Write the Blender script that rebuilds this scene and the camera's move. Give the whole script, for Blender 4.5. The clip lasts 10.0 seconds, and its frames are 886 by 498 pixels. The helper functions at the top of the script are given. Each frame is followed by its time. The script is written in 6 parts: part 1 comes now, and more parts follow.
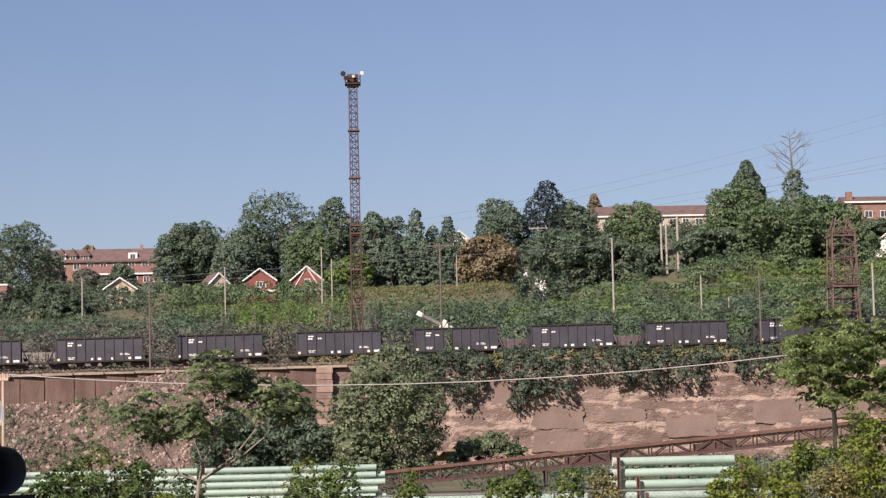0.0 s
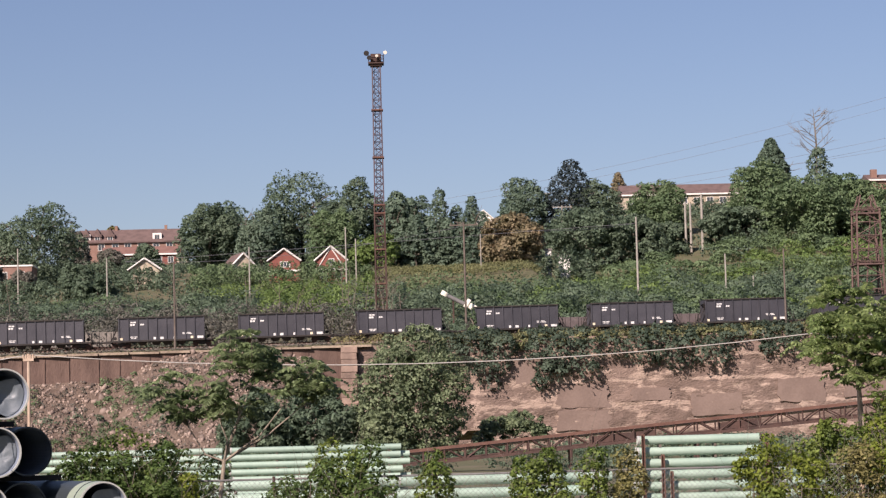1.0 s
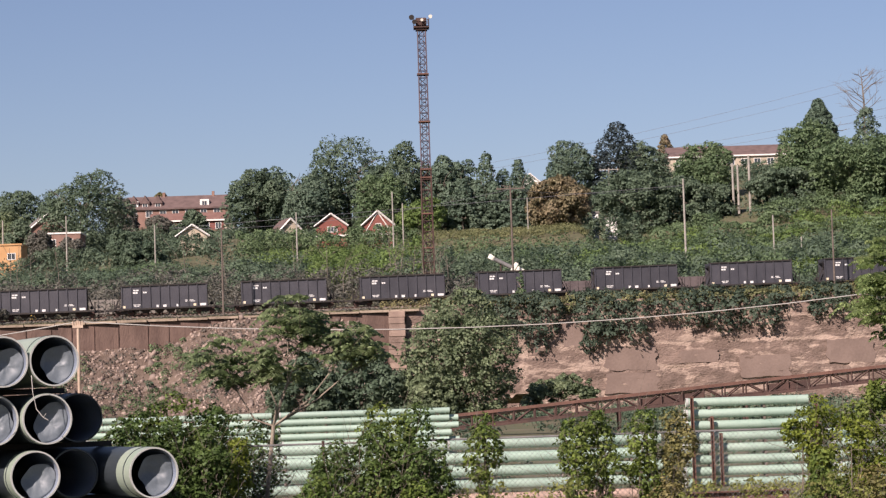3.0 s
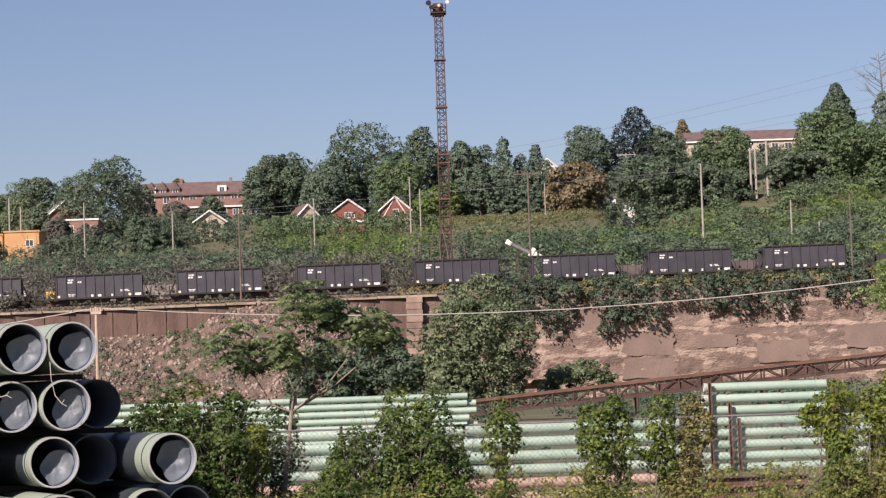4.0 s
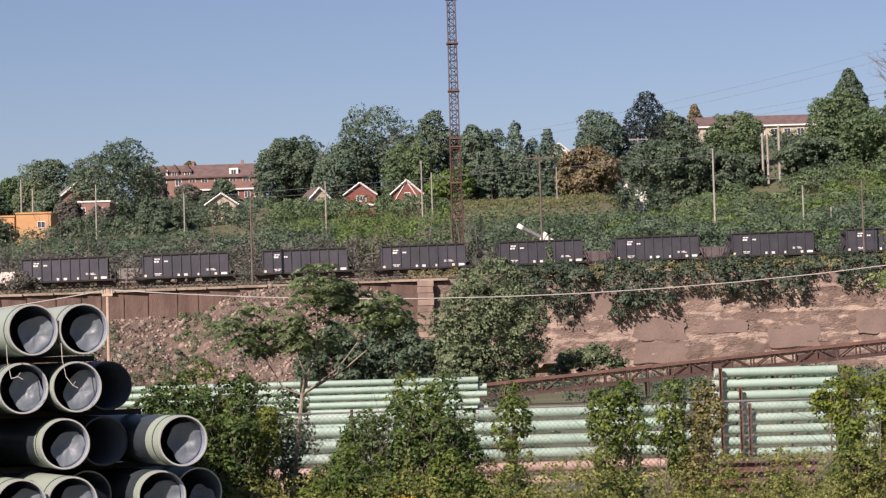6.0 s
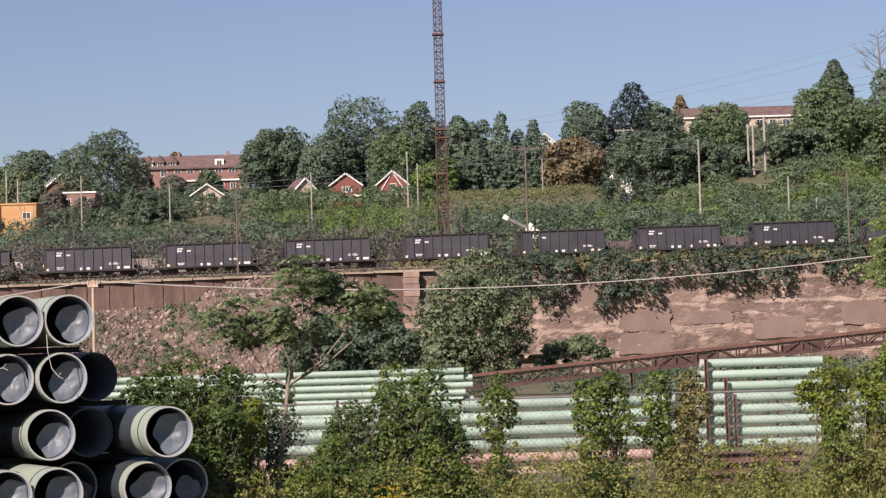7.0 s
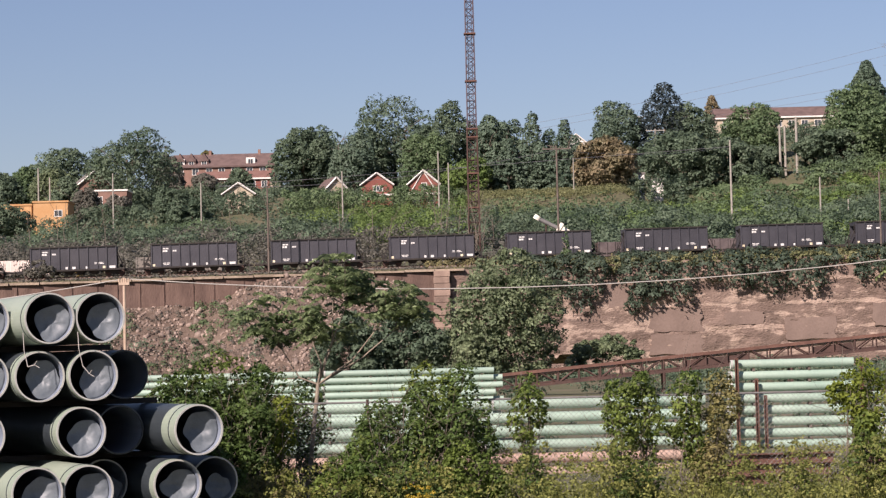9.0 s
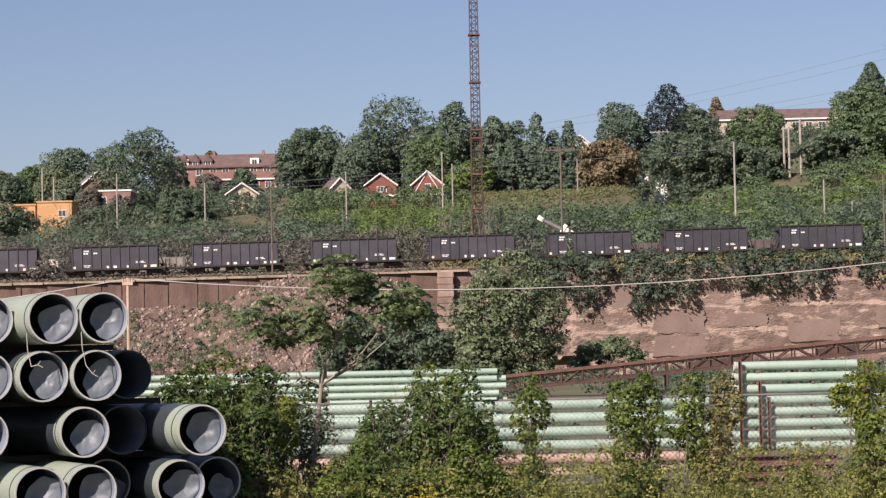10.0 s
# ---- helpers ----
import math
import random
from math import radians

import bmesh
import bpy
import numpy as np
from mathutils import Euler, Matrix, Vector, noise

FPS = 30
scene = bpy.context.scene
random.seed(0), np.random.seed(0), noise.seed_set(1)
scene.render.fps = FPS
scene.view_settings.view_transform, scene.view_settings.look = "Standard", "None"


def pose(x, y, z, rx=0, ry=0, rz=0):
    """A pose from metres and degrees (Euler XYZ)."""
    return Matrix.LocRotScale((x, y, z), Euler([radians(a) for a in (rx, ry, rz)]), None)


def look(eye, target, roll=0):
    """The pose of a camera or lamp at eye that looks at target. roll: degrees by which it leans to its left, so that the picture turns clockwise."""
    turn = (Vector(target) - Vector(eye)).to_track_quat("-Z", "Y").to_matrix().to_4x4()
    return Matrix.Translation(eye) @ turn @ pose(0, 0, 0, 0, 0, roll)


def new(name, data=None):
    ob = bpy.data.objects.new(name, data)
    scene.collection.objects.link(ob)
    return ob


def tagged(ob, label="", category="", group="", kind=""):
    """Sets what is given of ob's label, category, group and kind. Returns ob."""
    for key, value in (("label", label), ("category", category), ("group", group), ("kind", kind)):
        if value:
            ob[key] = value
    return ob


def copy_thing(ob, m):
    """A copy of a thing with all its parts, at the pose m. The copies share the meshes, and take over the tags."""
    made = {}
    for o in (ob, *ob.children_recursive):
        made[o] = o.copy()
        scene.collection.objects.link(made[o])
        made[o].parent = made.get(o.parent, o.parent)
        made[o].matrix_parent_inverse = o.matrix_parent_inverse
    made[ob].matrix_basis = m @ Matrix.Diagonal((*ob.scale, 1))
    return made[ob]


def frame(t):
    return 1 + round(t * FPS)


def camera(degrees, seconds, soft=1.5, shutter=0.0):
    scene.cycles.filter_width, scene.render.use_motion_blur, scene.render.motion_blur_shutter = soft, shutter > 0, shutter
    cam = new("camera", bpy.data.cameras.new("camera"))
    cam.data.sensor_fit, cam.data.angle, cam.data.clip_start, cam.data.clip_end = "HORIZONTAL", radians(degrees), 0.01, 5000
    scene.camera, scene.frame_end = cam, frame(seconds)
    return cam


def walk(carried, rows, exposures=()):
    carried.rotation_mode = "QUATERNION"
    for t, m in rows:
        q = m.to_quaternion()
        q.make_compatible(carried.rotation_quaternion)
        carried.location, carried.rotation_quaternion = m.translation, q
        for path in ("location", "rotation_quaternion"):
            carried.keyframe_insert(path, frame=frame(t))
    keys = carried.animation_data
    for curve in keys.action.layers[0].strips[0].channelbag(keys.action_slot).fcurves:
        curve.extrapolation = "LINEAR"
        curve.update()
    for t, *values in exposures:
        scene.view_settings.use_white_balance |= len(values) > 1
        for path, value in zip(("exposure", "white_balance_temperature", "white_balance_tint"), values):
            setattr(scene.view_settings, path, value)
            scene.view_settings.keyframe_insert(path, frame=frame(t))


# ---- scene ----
# ---- camera: hand-held on a bank above a pipe yard, panning slowly ----
EYE = 4.0
cam = camera(22.18, 10.0, soft=1.3)
PATH = [
    (0.0, pose(0, 0, EYE, 95.1783, 1.3269, -2.7455)),
    (0.2, pose(0, 0, EYE, 95.1048, 1.2939, -2.6532)),
    (0.5, pose(0, 0, EYE, 94.9212, 1.2635, -2.4693)),
    (0.7, pose(0, 0, EYE, 94.8160, 1.3480, -2.3190)),
    (1.0, pose(0, 0, EYE, 94.6696, 1.4780, -2.1234)),
    (1.2, pose(0, 0, EYE, 94.5607, 1.5300, -1.8233)),
    (1.5, pose(0, 0, EYE, 94.3952, 1.4991, -1.6310)),
    (1.7, pose(0, 0, EYE, 94.3002, 1.5053, -1.4554)),
    (2.0, pose(0, 0, EYE, 94.1807, 1.4564, -1.1528)),
    (2.2, pose(0, 0, EYE, 94.0907, 1.4514, -1.2604)),
    (2.5, pose(0, 0, EYE, 93.9743, 1.6624, -1.1225)),
    (2.7, pose(0, 0, EYE, 93.9071, 1.7904, -1.0726)),
    (3.8, pose(0, 0, EYE, 93.4771, 1.9386, -0.4300)),
    (4.0, pose(0, 0, EYE, 93.4392, 1.9737, -0.4488)),
    (4.2, pose(0, 0, EYE, 93.4386, 1.8896, -0.2798)),
    (4.5, pose(0, 0, EYE, 93.3688, 1.8532, -0.1092)),
    (4.7, pose(0, 0, EYE, 93.3087, 1.8664, -0.1626)),
    (5.0, pose(0, 0, EYE, 93.2550, 1.7894, 0.0108)),
    (5.2, pose(0, 0, EYE, 93.1784, 1.7488, -0.0399)),
    (6.3, pose(0, 0, EYE, 93.0299, 1.6356, -0.2908)),
    (6.5, pose(0, 0, EYE, 93.0008, 1.6332, -0.4286)),
    (6.7, pose(0, 0, EYE, 92.8815, 1.6429, -0.4717)),
    (7.0, pose(0, 0, EYE, 92.7954, 1.6890, -0.5384)),
    (7.2, pose(0, 0, EYE, 92.7896, 1.6316, -0.5373)),
    (7.5, pose(0, 0, EYE, 92.7735, 1.6308, -0.3169)),
    (7.7, pose(0, 0, EYE, 92.7810, 1.5710, -0.1759)),
    (8.0, pose(0, 0, EYE, 92.8062, 1.4982, 0.0734)),
    (8.2, pose(0, 0, EYE, 92.7805, 1.4641, 0.0612)),
    (8.5, pose(0, 0, EYE, 92.8006, 1.4559, 0.0716)),
    (8.7, pose(0, 0, EYE, 92.8008, 1.4206, 0.1637)),
    (9.0, pose(0, 0, EYE, 92.8007, 1.3975, 0.2258)),
    (9.2, pose(0, 0, EYE, 92.7912, 1.2943, 0.2067)),
    (9.5, pose(0, 0, EYE, 92.8243, 1.3022, 0.3608)),
    (9.7, pose(0, 0, EYE, 92.8152, 1.3155, 0.3558)),
    (10.0, pose(0, 0, EYE, 92.8271, 1.2398, 0.3106)),
]
walk(cam, PATH, [(0.0, 0.64, 6550, 27), (10.0, 0.64, 6550, 27)])

# ---- light: clear morning, sun behind the viewer's left shoulder ----
SUN_TO = Vector((math.sin(radians(31)) * math.cos(radians(36)), math.cos(radians(31)) * math.cos(radians(36)), -math.sin(radians(36))))
world = bpy.data.worlds.new("sky")
scene.world = world
world.use_nodes = True
wn = world.node_tree.nodes
sky = wn.new("ShaderNodeTexSky")
sky.sky_type = "NISHITA"
sky.sun_disc = False
sky.sun_elevation = radians(36)
sky.sun_rotation = radians(211)
sky.air_density = 1.0
sky.dust_density = 0.8
sky.ozone_density = 3.0
wn["Background"].inputs[1].default_value = 0.057
world.node_tree.links.new(sky.outputs[0], wn["Background"].inputs[0])
sun = new("sun", bpy.data.lights.new("sun", "SUN"))
sun.data.energy = 4.9
sun.data.angle = radians(0.6)
sun.data.color = (1.0, 0.92, 0.80)
sun.matrix_world = look((0, 0, 200), Vector((0, 0, 200)) + SUN_TO)


# ---- materials ----
def mat(name, a, b, scale=1.0, rough=0.8, metal=0.0, bump=0.0, fine=12.0, island=0.0, obj=0.0, coat=None, stretch=(1, 1, 1)):
    """Two base colours mixed by a coarse and a fine noise; island/obj: brightness spread between leaves or pieces."""
    m = bpy.data.materials.new(name)
    m.use_nodes = True
    n, l = m.node_tree.nodes, m.node_tree.links
    bs = n["Principled BSDF"]
    tc = n.new("ShaderNodeTexCoord")
    geo = n.new("ShaderNodeNewGeometry")
    mp = n.new("ShaderNodeMapping")
    mp.inputs["Scale"].default_value = stretch
    l.new(geo.outputs["Position"] if coat != "own" else tc.outputs["Object"], mp.inputs[0])
    n1 = n.new("ShaderNodeTexNoise")
    n1.inputs["Scale"].default_value = scale
    n1.inputs["Detail"].default_value = 4
    n2 = n.new("ShaderNodeTexNoise")
    n2.inputs["Scale"].default_value = scale * fine
    n2.inputs["Detail"].default_value = 3
    l.new(mp.outputs[0], n1.inputs["Vector"])
    l.new(mp.outputs[0], n2.inputs["Vector"])
    add = n.new("ShaderNodeMath")
    add.operation = "MULTIPLY_ADD"
    l.new(n2.outputs[0], add.inputs[0])
    add.inputs[1].default_value = 0.5
    l.new(n1.outputs[0], add.inputs[2])
    mr = n.new("ShaderNodeMapRange")
    mr.inputs["From Min"].default_value = 0.5
    mr.inputs["From Max"].default_value = 1.0
    l.new(add.outputs[0], mr.inputs[0])
    mix = n.new("ShaderNodeMix")
    mix.data_type = "RGBA"
    mix.inputs[6].default_value = (*a, 1)
    mix.inputs[7].default_value = (*b, 1)
    l.new(mr.outputs[0], mix.inputs[0])
    out = mix.outputs[2]
    for amount, src in ((island, geo.outputs["Random Per Island"]), (obj, None)):
        if amount:
            if src is None:
                src = n.new("ShaderNodeObjectInfo").outputs["Random"]
            r = n.new("ShaderNodeMapRange")
            r.inputs["To Min"].default_value = 1 - amount
            r.inputs["To Max"].default_value = 1 + amount
            l.new(src, r.inputs[0])
            hs = n.new("ShaderNodeHueSaturation")
            l.new(r.outputs[0], hs.inputs["Value"])
            l.new(out, hs.inputs["Color"])
            out = hs.outputs[0]
    l.new(out, bs.inputs["Base Color"])
    bs.inputs["Roughness"].default_value = rough
    bs.inputs["Metallic"].default_value = metal
    if bump:
        bp = n.new("ShaderNodeBump")
        bp.inputs["Strength"].default_value = bump
        bp.inputs["Distance"].default_value = 0.3 / max(scale, 0.3)
        l.new(add.outputs[0], bp.inputs["Height"])
        l.new(bp.outputs[0], bs.inputs["Normal"])
    return m


def leafy(name, a, b, scale, island=0.35, thin=0.4):
    m = mat(name, a, b, scale, 0.55, island=island)
    bs = m.node_tree.nodes["Principled BSDF"]
    bs.inputs["Specular IOR Level"].default_value = 0.25
    tr = m.node_tree.nodes.new("ShaderNodeBsdfTranslucent")
    ms = m.node_tree.nodes.new("ShaderNodeMixShader")
    ms.inputs[0].default_value = thin
    src = bs.inputs["Base Color"].links[0].from_socket
    l = m.node_tree.links
    l.new(src, tr.inputs[0])
    l.new(bs.outputs[0], ms.inputs[1])
    l.new(tr.outputs[0], ms.inputs[2])
    l.new(ms.outputs[0], m.node_tree.nodes["Material Output"].inputs[0])
    return m


# dark, green and cool leaf colours hold some distance haze: lighter and bluer
LEAF_DARK = leafy("dark_leaves", (0.074, 0.118, 0.075), (0.173, 0.232, 0.148), 0.12, 0.2)
LEAF_MID = leafy("green_leaves", (0.088, 0.146, 0.071), (0.185, 0.258, 0.127), 0.12, 0.2)
LEAF_BRIGHT = leafy("bright_leaves", (0.100, 0.169, 0.046), (0.194, 0.272, 0.087), 0.2, 0.22)
LEAF_BLUE = leafy("cool_green_needles", (0.086, 0.137, 0.098), (0.180, 0.245, 0.165), 0.2, 0.2)
LEAF_BLACK = leafy("dark_conifer_needles", (0.030, 0.042, 0.046), (0.062, 0.088, 0.084), 0.2)
LEAF_BROWN = leafy("turning_brown_leaves", (0.16, 0.16, 0.085), (0.35, 0.27, 0.17), 0.35)
LEAF_YELLOW = leafy("yellow_green_leaves", (0.119, 0.162, 0.021), (0.204, 0.246, 0.043), 0.8)
LEAF_NEAR = leafy("vine_leaves", (0.057, 0.104, 0.023), (0.169, 0.217, 0.047), 0.9, 0.5)
LEAF_GREY = leafy("grey_green_leaves", (0.103, 0.147, 0.078), (0.241, 0.293, 0.162), 0.5, 0.32)
LEAF_OLIVE = leafy("brownish_vine_leaves", (0.108, 0.120, 0.036), (0.264, 0.228, 0.096), 1.2, 0.45)
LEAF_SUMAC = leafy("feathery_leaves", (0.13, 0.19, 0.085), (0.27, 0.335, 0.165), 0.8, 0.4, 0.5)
# lighter copy of LEAF_SUMAC, with full sunlight put into the leaf colour
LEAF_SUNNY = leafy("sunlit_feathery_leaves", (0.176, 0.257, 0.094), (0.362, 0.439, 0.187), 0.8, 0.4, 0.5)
LEAF_IVY = leafy("dark_ivy_leaves", (0.052, 0.081, 0.055), (0.109, 0.149, 0.100), 0.3, 0.25)
FLOWER = leafy("yellow_flowers", (0.38, 0.28, 0.03), (0.5, 0.39, 0.06), 2.0, 0.2)
LEAF_NEAR_DARK = leafy("thicket_leaves", (0.045, 0.083, 0.025), (0.119, 0.181, 0.048), 0.9, 0.5)
BRUSH = leafy("grey_brown_brush", (0.11, 0.115, 0.092), (0.21, 0.20, 0.165), 0.25, 0.3)
DRY = leafy("dry_grass", (0.17, 0.165, 0.075), (0.33, 0.29, 0.145), 0.3, 0.3)
GRASS = leafy("dry_green_grass", (0.15, 0.17, 0.075), (0.27, 0.27, 0.13), 0.2, 0.25)
WEED = leafy("weeds", (0.115, 0.154, 0.038), (0.283, 0.283, 0.087), 0.8, 0.4)
BARK = mat("bark", (0.10, 0.085, 0.065), (0.20, 0.17, 0.13), 3.0, 0.9, bump=0.5)
BARK_PALE = mat("pale_bark", (0.28, 0.23, 0.17), (0.42, 0.36, 0.28), 4.0, 0.9, bump=0.4)
BARK_MID = mat("grey_tan_bark", (0.17, 0.14, 0.105), (0.29, 0.245, 0.185), 4.0, 0.9, bump=0.4)
GROUND = mat("soil_and_grass", (0.064, 0.076, 0.028), (0.144, 0.120, 0.072), 0.15, 0.95, bump=0.5)
ROCKWALL = mat("weathered_pink_concrete", (0.129, 0.091, 0.071), (0.202, 0.144, 0.114), 0.30, 0.92, bump=0.45, fine=9, stretch=(1, 1, 1.8))
SLAB = mat("smooth_brown_concrete", (0.150, 0.107, 0.086), (0.215, 0.157, 0.127), 0.25, 0.9, bump=0.12, fine=14)


def spalled(m):
    """Pale fresh patches with sharp ragged borders over a dark weathered face."""
    n, l = m.node_tree.nodes, m.node_tree.links
    bs = n["Principled BSDF"]
    src = bs.inputs["Base Color"].links[0].from_socket
    geo = n.new("ShaderNodeNewGeometry")
    mp = n.new("ShaderNodeMapping")
    mp.inputs["Scale"].default_value = (0.34, 0.34, 0.85)
    l.new(geo.outputs["Position"], mp.inputs[0])
    nz = n.new("ShaderNodeTexNoise")
    nz.inputs["Scale"].default_value = 1.0
    nz.inputs["Detail"].default_value = 9
    nz.inputs["Roughness"].default_value = 0.68
    l.new(mp.outputs[0], nz.inputs["Vector"])
    mr = n.new("ShaderNodeMapRange")
    mr.inputs["From Min"].default_value = 0.52
    mr.inputs["From Max"].default_value = 0.60
    # the pours part along level joints and upright ones, where the face breaks first
    sep = n.new("ShaderNodeSeparateXYZ")
    l.new(geo.outputs["Position"], sep.inputs[0])
    total = nz.outputs[0]
    for axis, off, half, width, gain in (("Z", 2.45, 1.63, 0.40, 0.15), ("X", 6.8, 5.6, 0.9, 0.11)):
        ad = n.new("ShaderNodeMath")
        ad.inputs[1].default_value = off
        l.new(sep.outputs[axis], ad.inputs[0])
        pp = n.new("ShaderNodeMath")
        pp.operation = "PINGPONG"
        pp.inputs[1].default_value = half
        l.new(ad.outputs[0], pp.inputs[0])
        jr = n.new("ShaderNodeMapRange")
        jr.inputs["From Max"].default_value = width
        jr.inputs["To Min"].default_value = gain
        jr.inputs["To Max"].default_value = 0.0
        l.new(pp.outputs[0], jr.inputs[0])
        sm = n.new("ShaderNodeMath")
        l.new(total, sm.inputs[0])
        l.new(jr.outputs[0], sm.inputs[1])
        total = sm.outputs[0]
    l.new(total, mr.inputs[0])
    mix = n.new("ShaderNodeMix")
    mix.data_type = "RGBA"
    mix.inputs[7].default_value = (0.34, 0.255, 0.20, 1)
    l.new(mr.outputs[0], mix.inputs[0])
    l.new(src, mix.inputs[6])
    # dark weather-stained cracks along the pour lines
    mp2 = n.new("ShaderNodeMapping")
    mp2.inputs["Scale"].default_value = (0.22, 0.22, 1.9)
    l.new(geo.outputs["Position"], mp2.inputs[0])
    nz2 = n.new("ShaderNodeTexNoise")
    nz2.inputs["Scale"].default_value = 1.0
    nz2.inputs["Detail"].default_value = 7
    nz2.inputs["Roughness"].default_value = 0.62
    l.new(mp2.outputs[0], nz2.inputs["Vector"])
    mr2 = n.new("ShaderNodeMapRange")
    mr2.inputs["From Min"].default_value = 0.60
    mr2.inputs["From Max"].default_value = 0.68
    mr2.inputs["To Max"].default_value = 0.75
    l.new(nz2.outputs[0], mr2.inputs[0])
    mix2 = n.new("ShaderNodeMix")
    mix2.data_type = "RGBA"
    mix2.inputs[7].default_value = (0.085, 0.062, 0.052, 1)
    l.new(mr2.outputs[0], mix2.inputs[0])
    l.new(mix.outputs[2], mix2.inputs[6])
    l.new(mix2.outputs[2], bs.inputs["Base Color"])


spalled(ROCKWALL)
BUTTRESS = mat("pink_block_stone", (0.180, 0.126, 0.099), (0.324, 0.234, 0.180), 0.7, 0.92, bump=0.4, obj=0.2)
REDWALL = mat("red_brown_concrete", (0.081, 0.050, 0.039), (0.147, 0.096, 0.074), 0.3, 0.9, bump=0.3, stretch=(2.5, 1, 0.5))
RUBBLE = mat("rubble_stone", (0.114, 0.084, 0.067), (0.294, 0.228, 0.185), 0.35, 0.95, island=0.6)
RUBBLE_BED = mat("rubble_soil", (0.088, 0.060, 0.044), (0.168, 0.124, 0.092), 0.6, 0.95, bump=0.8)
BALLAST = mat("ballast", (0.10, 0.08, 0.065), (0.22, 0.18, 0.14), 1.5, 0.95, bump=0.8)
CAR_BLACK = mat("black_car_paint", (0.032, 0.032, 0.039), (0.054, 0.053, 0.061), 0.5, 0.5, bump=0.1, obj=0.15)
CAR_DARK = mat("grimy_steel", (0.012, 0.011, 0.011), (0.035, 0.028, 0.022), 1.5, 0.8)
STENCIL = mat("white_stencil_paint", (0.5, 0.5, 0.48), (0.75, 0.74, 0.7), 3.0, 0.7)
AMBER = mat("pale_reflector", (0.62, 0.5, 0.32), (0.75, 0.68, 0.5), 3.0, 0.6)
RUST = mat("rusted_steel", (0.081, 0.038, 0.027), (0.149, 0.076, 0.053), 0.9, 0.85, bump=0.3)
RUST_DARK = mat("dark_rusted_steel", (0.038, 0.022, 0.018), (0.085, 0.045, 0.034), 0.9, 0.85, bump=0.3)
GRIMY = mat("grimy_brown_paint", (0.075, 0.058, 0.058), (0.13, 0.105, 0.10), 0.9, 0.85, bump=0.3)
GRIMY_PALE = mat("faded_grey_tan_paint", (0.15, 0.135, 0.115), (0.24, 0.215, 0.185), 0.9, 0.85, bump=0.3)
RUST_WORN = mat("brown_weathered_steel", (0.075, 0.046, 0.038), (0.15, 0.095, 0.08), 0.9, 0.85, bump=0.3)
TOWER_STEEL = mat("dull_purple_steel", (0.055, 0.042, 0.052), (0.11, 0.082, 0.095), 0.8, 0.7)
GREEN_PIPE = mat("mint_pipe_coating", (0.215, 0.320, 0.253), (0.320, 0.418, 0.339), 0.7, 0.5, bump=0.05, obj=0.08)
GREEN_END = mat("pale_green_pipe_coating", (0.224, 0.286, 0.224), (0.294, 0.340, 0.271), 1.2, 0.45, bump=0.05, coat="own")
# coat of the dark pipes; on green ones it serves as painted shade
PIPE_DARK = mat("dark_pipe_coat_and_shade", (0.022, 0.030, 0.036), (0.045, 0.056, 0.062), 1.0, 0.45, coat="own")
PIPE_BORE = mat("dark_pipe_bore", (0.17, 0.205, 0.26), (0.23, 0.27, 0.325), 1.5, 0.5, coat="own")
PIPE_RIM = mat("bare_pipe_rim", (0.288, 0.302, 0.275), (0.450, 0.459, 0.423), 2.0, 0.5, coat="own")
PINK_PIPE = mat("bare_pinkish_pipe", (0.291, 0.191, 0.146), (0.421, 0.306, 0.245), 1.0, 0.7)
FILM = mat("crumpled_clear_film", (0.101, 0.122, 0.137), (0.155, 0.180, 0.194), 2.5, 0.5)
BRICK_RED = mat("red_brick", (0.156, 0.051, 0.038), (0.219, 0.078, 0.059), 0.8, 0.9)
BRICK_PALE = mat("faded_brick", (0.170, 0.098, 0.072), (0.246, 0.149, 0.115), 0.6, 0.9)
ROOF_BROWN = mat("brown_shingles", (0.085, 0.056, 0.050), (0.15, 0.10, 0.088), 0.7, 0.9)
ROOF_RED = mat("red_brown_shingles", (0.136, 0.068, 0.054), (0.200, 0.112, 0.088), 0.7, 0.9)
ROOF_GREY = mat("grey_shingles", (0.12, 0.11, 0.10), (0.2, 0.18, 0.16), 0.7, 0.9)
TRIM = mat("white_trim", (0.570, 0.552, 0.497), (0.736, 0.718, 0.662), 0.8, 0.6)
TAN = mat("tan_siding", (0.340, 0.281, 0.204), (0.442, 0.383, 0.289), 0.5, 0.8)
ORANGE = mat("orange_siding", (0.398, 0.207, 0.077), (0.474, 0.284, 0.131), 0.5, 0.8)
GLASS = mat("window_glass", (0.03, 0.035, 0.04), (0.06, 0.07, 0.08), 0.5, 0.1)
POLE_WOOD = mat("grey_pole_wood", (0.22, 0.205, 0.175), (0.34, 0.32, 0.275), 1.0, 0.9)
POLE_PALE = mat("pale_pole_wood", (0.34, 0.25, 0.18), (0.46, 0.36, 0.27), 1.0, 0.9)
PALE_PINK = mat("dirty_pinkish_white_panel", (0.50, 0.40, 0.35), (0.65, 0.55, 0.48), 0.8, 0.7)
POLE_DARK = mat("dark_pole_wood", (0.08, 0.065, 0.05), (0.15, 0.12, 0.10), 1.0, 0.9)
WIRE = mat("grey_cable", (0.30, 0.29, 0.26), (0.42, 0.40, 0.36), 1.0, 0.6)
STEEL_GREY = mat("dull_grey_steel", (0.11, 0.11, 0.105), (0.2, 0.19, 0.18), 1.0, 0.6)
WIRE_FAR = mat("dark_cable", (0.10, 0.10, 0.11), (0.14, 0.14, 0.15), 1.0, 0.6)
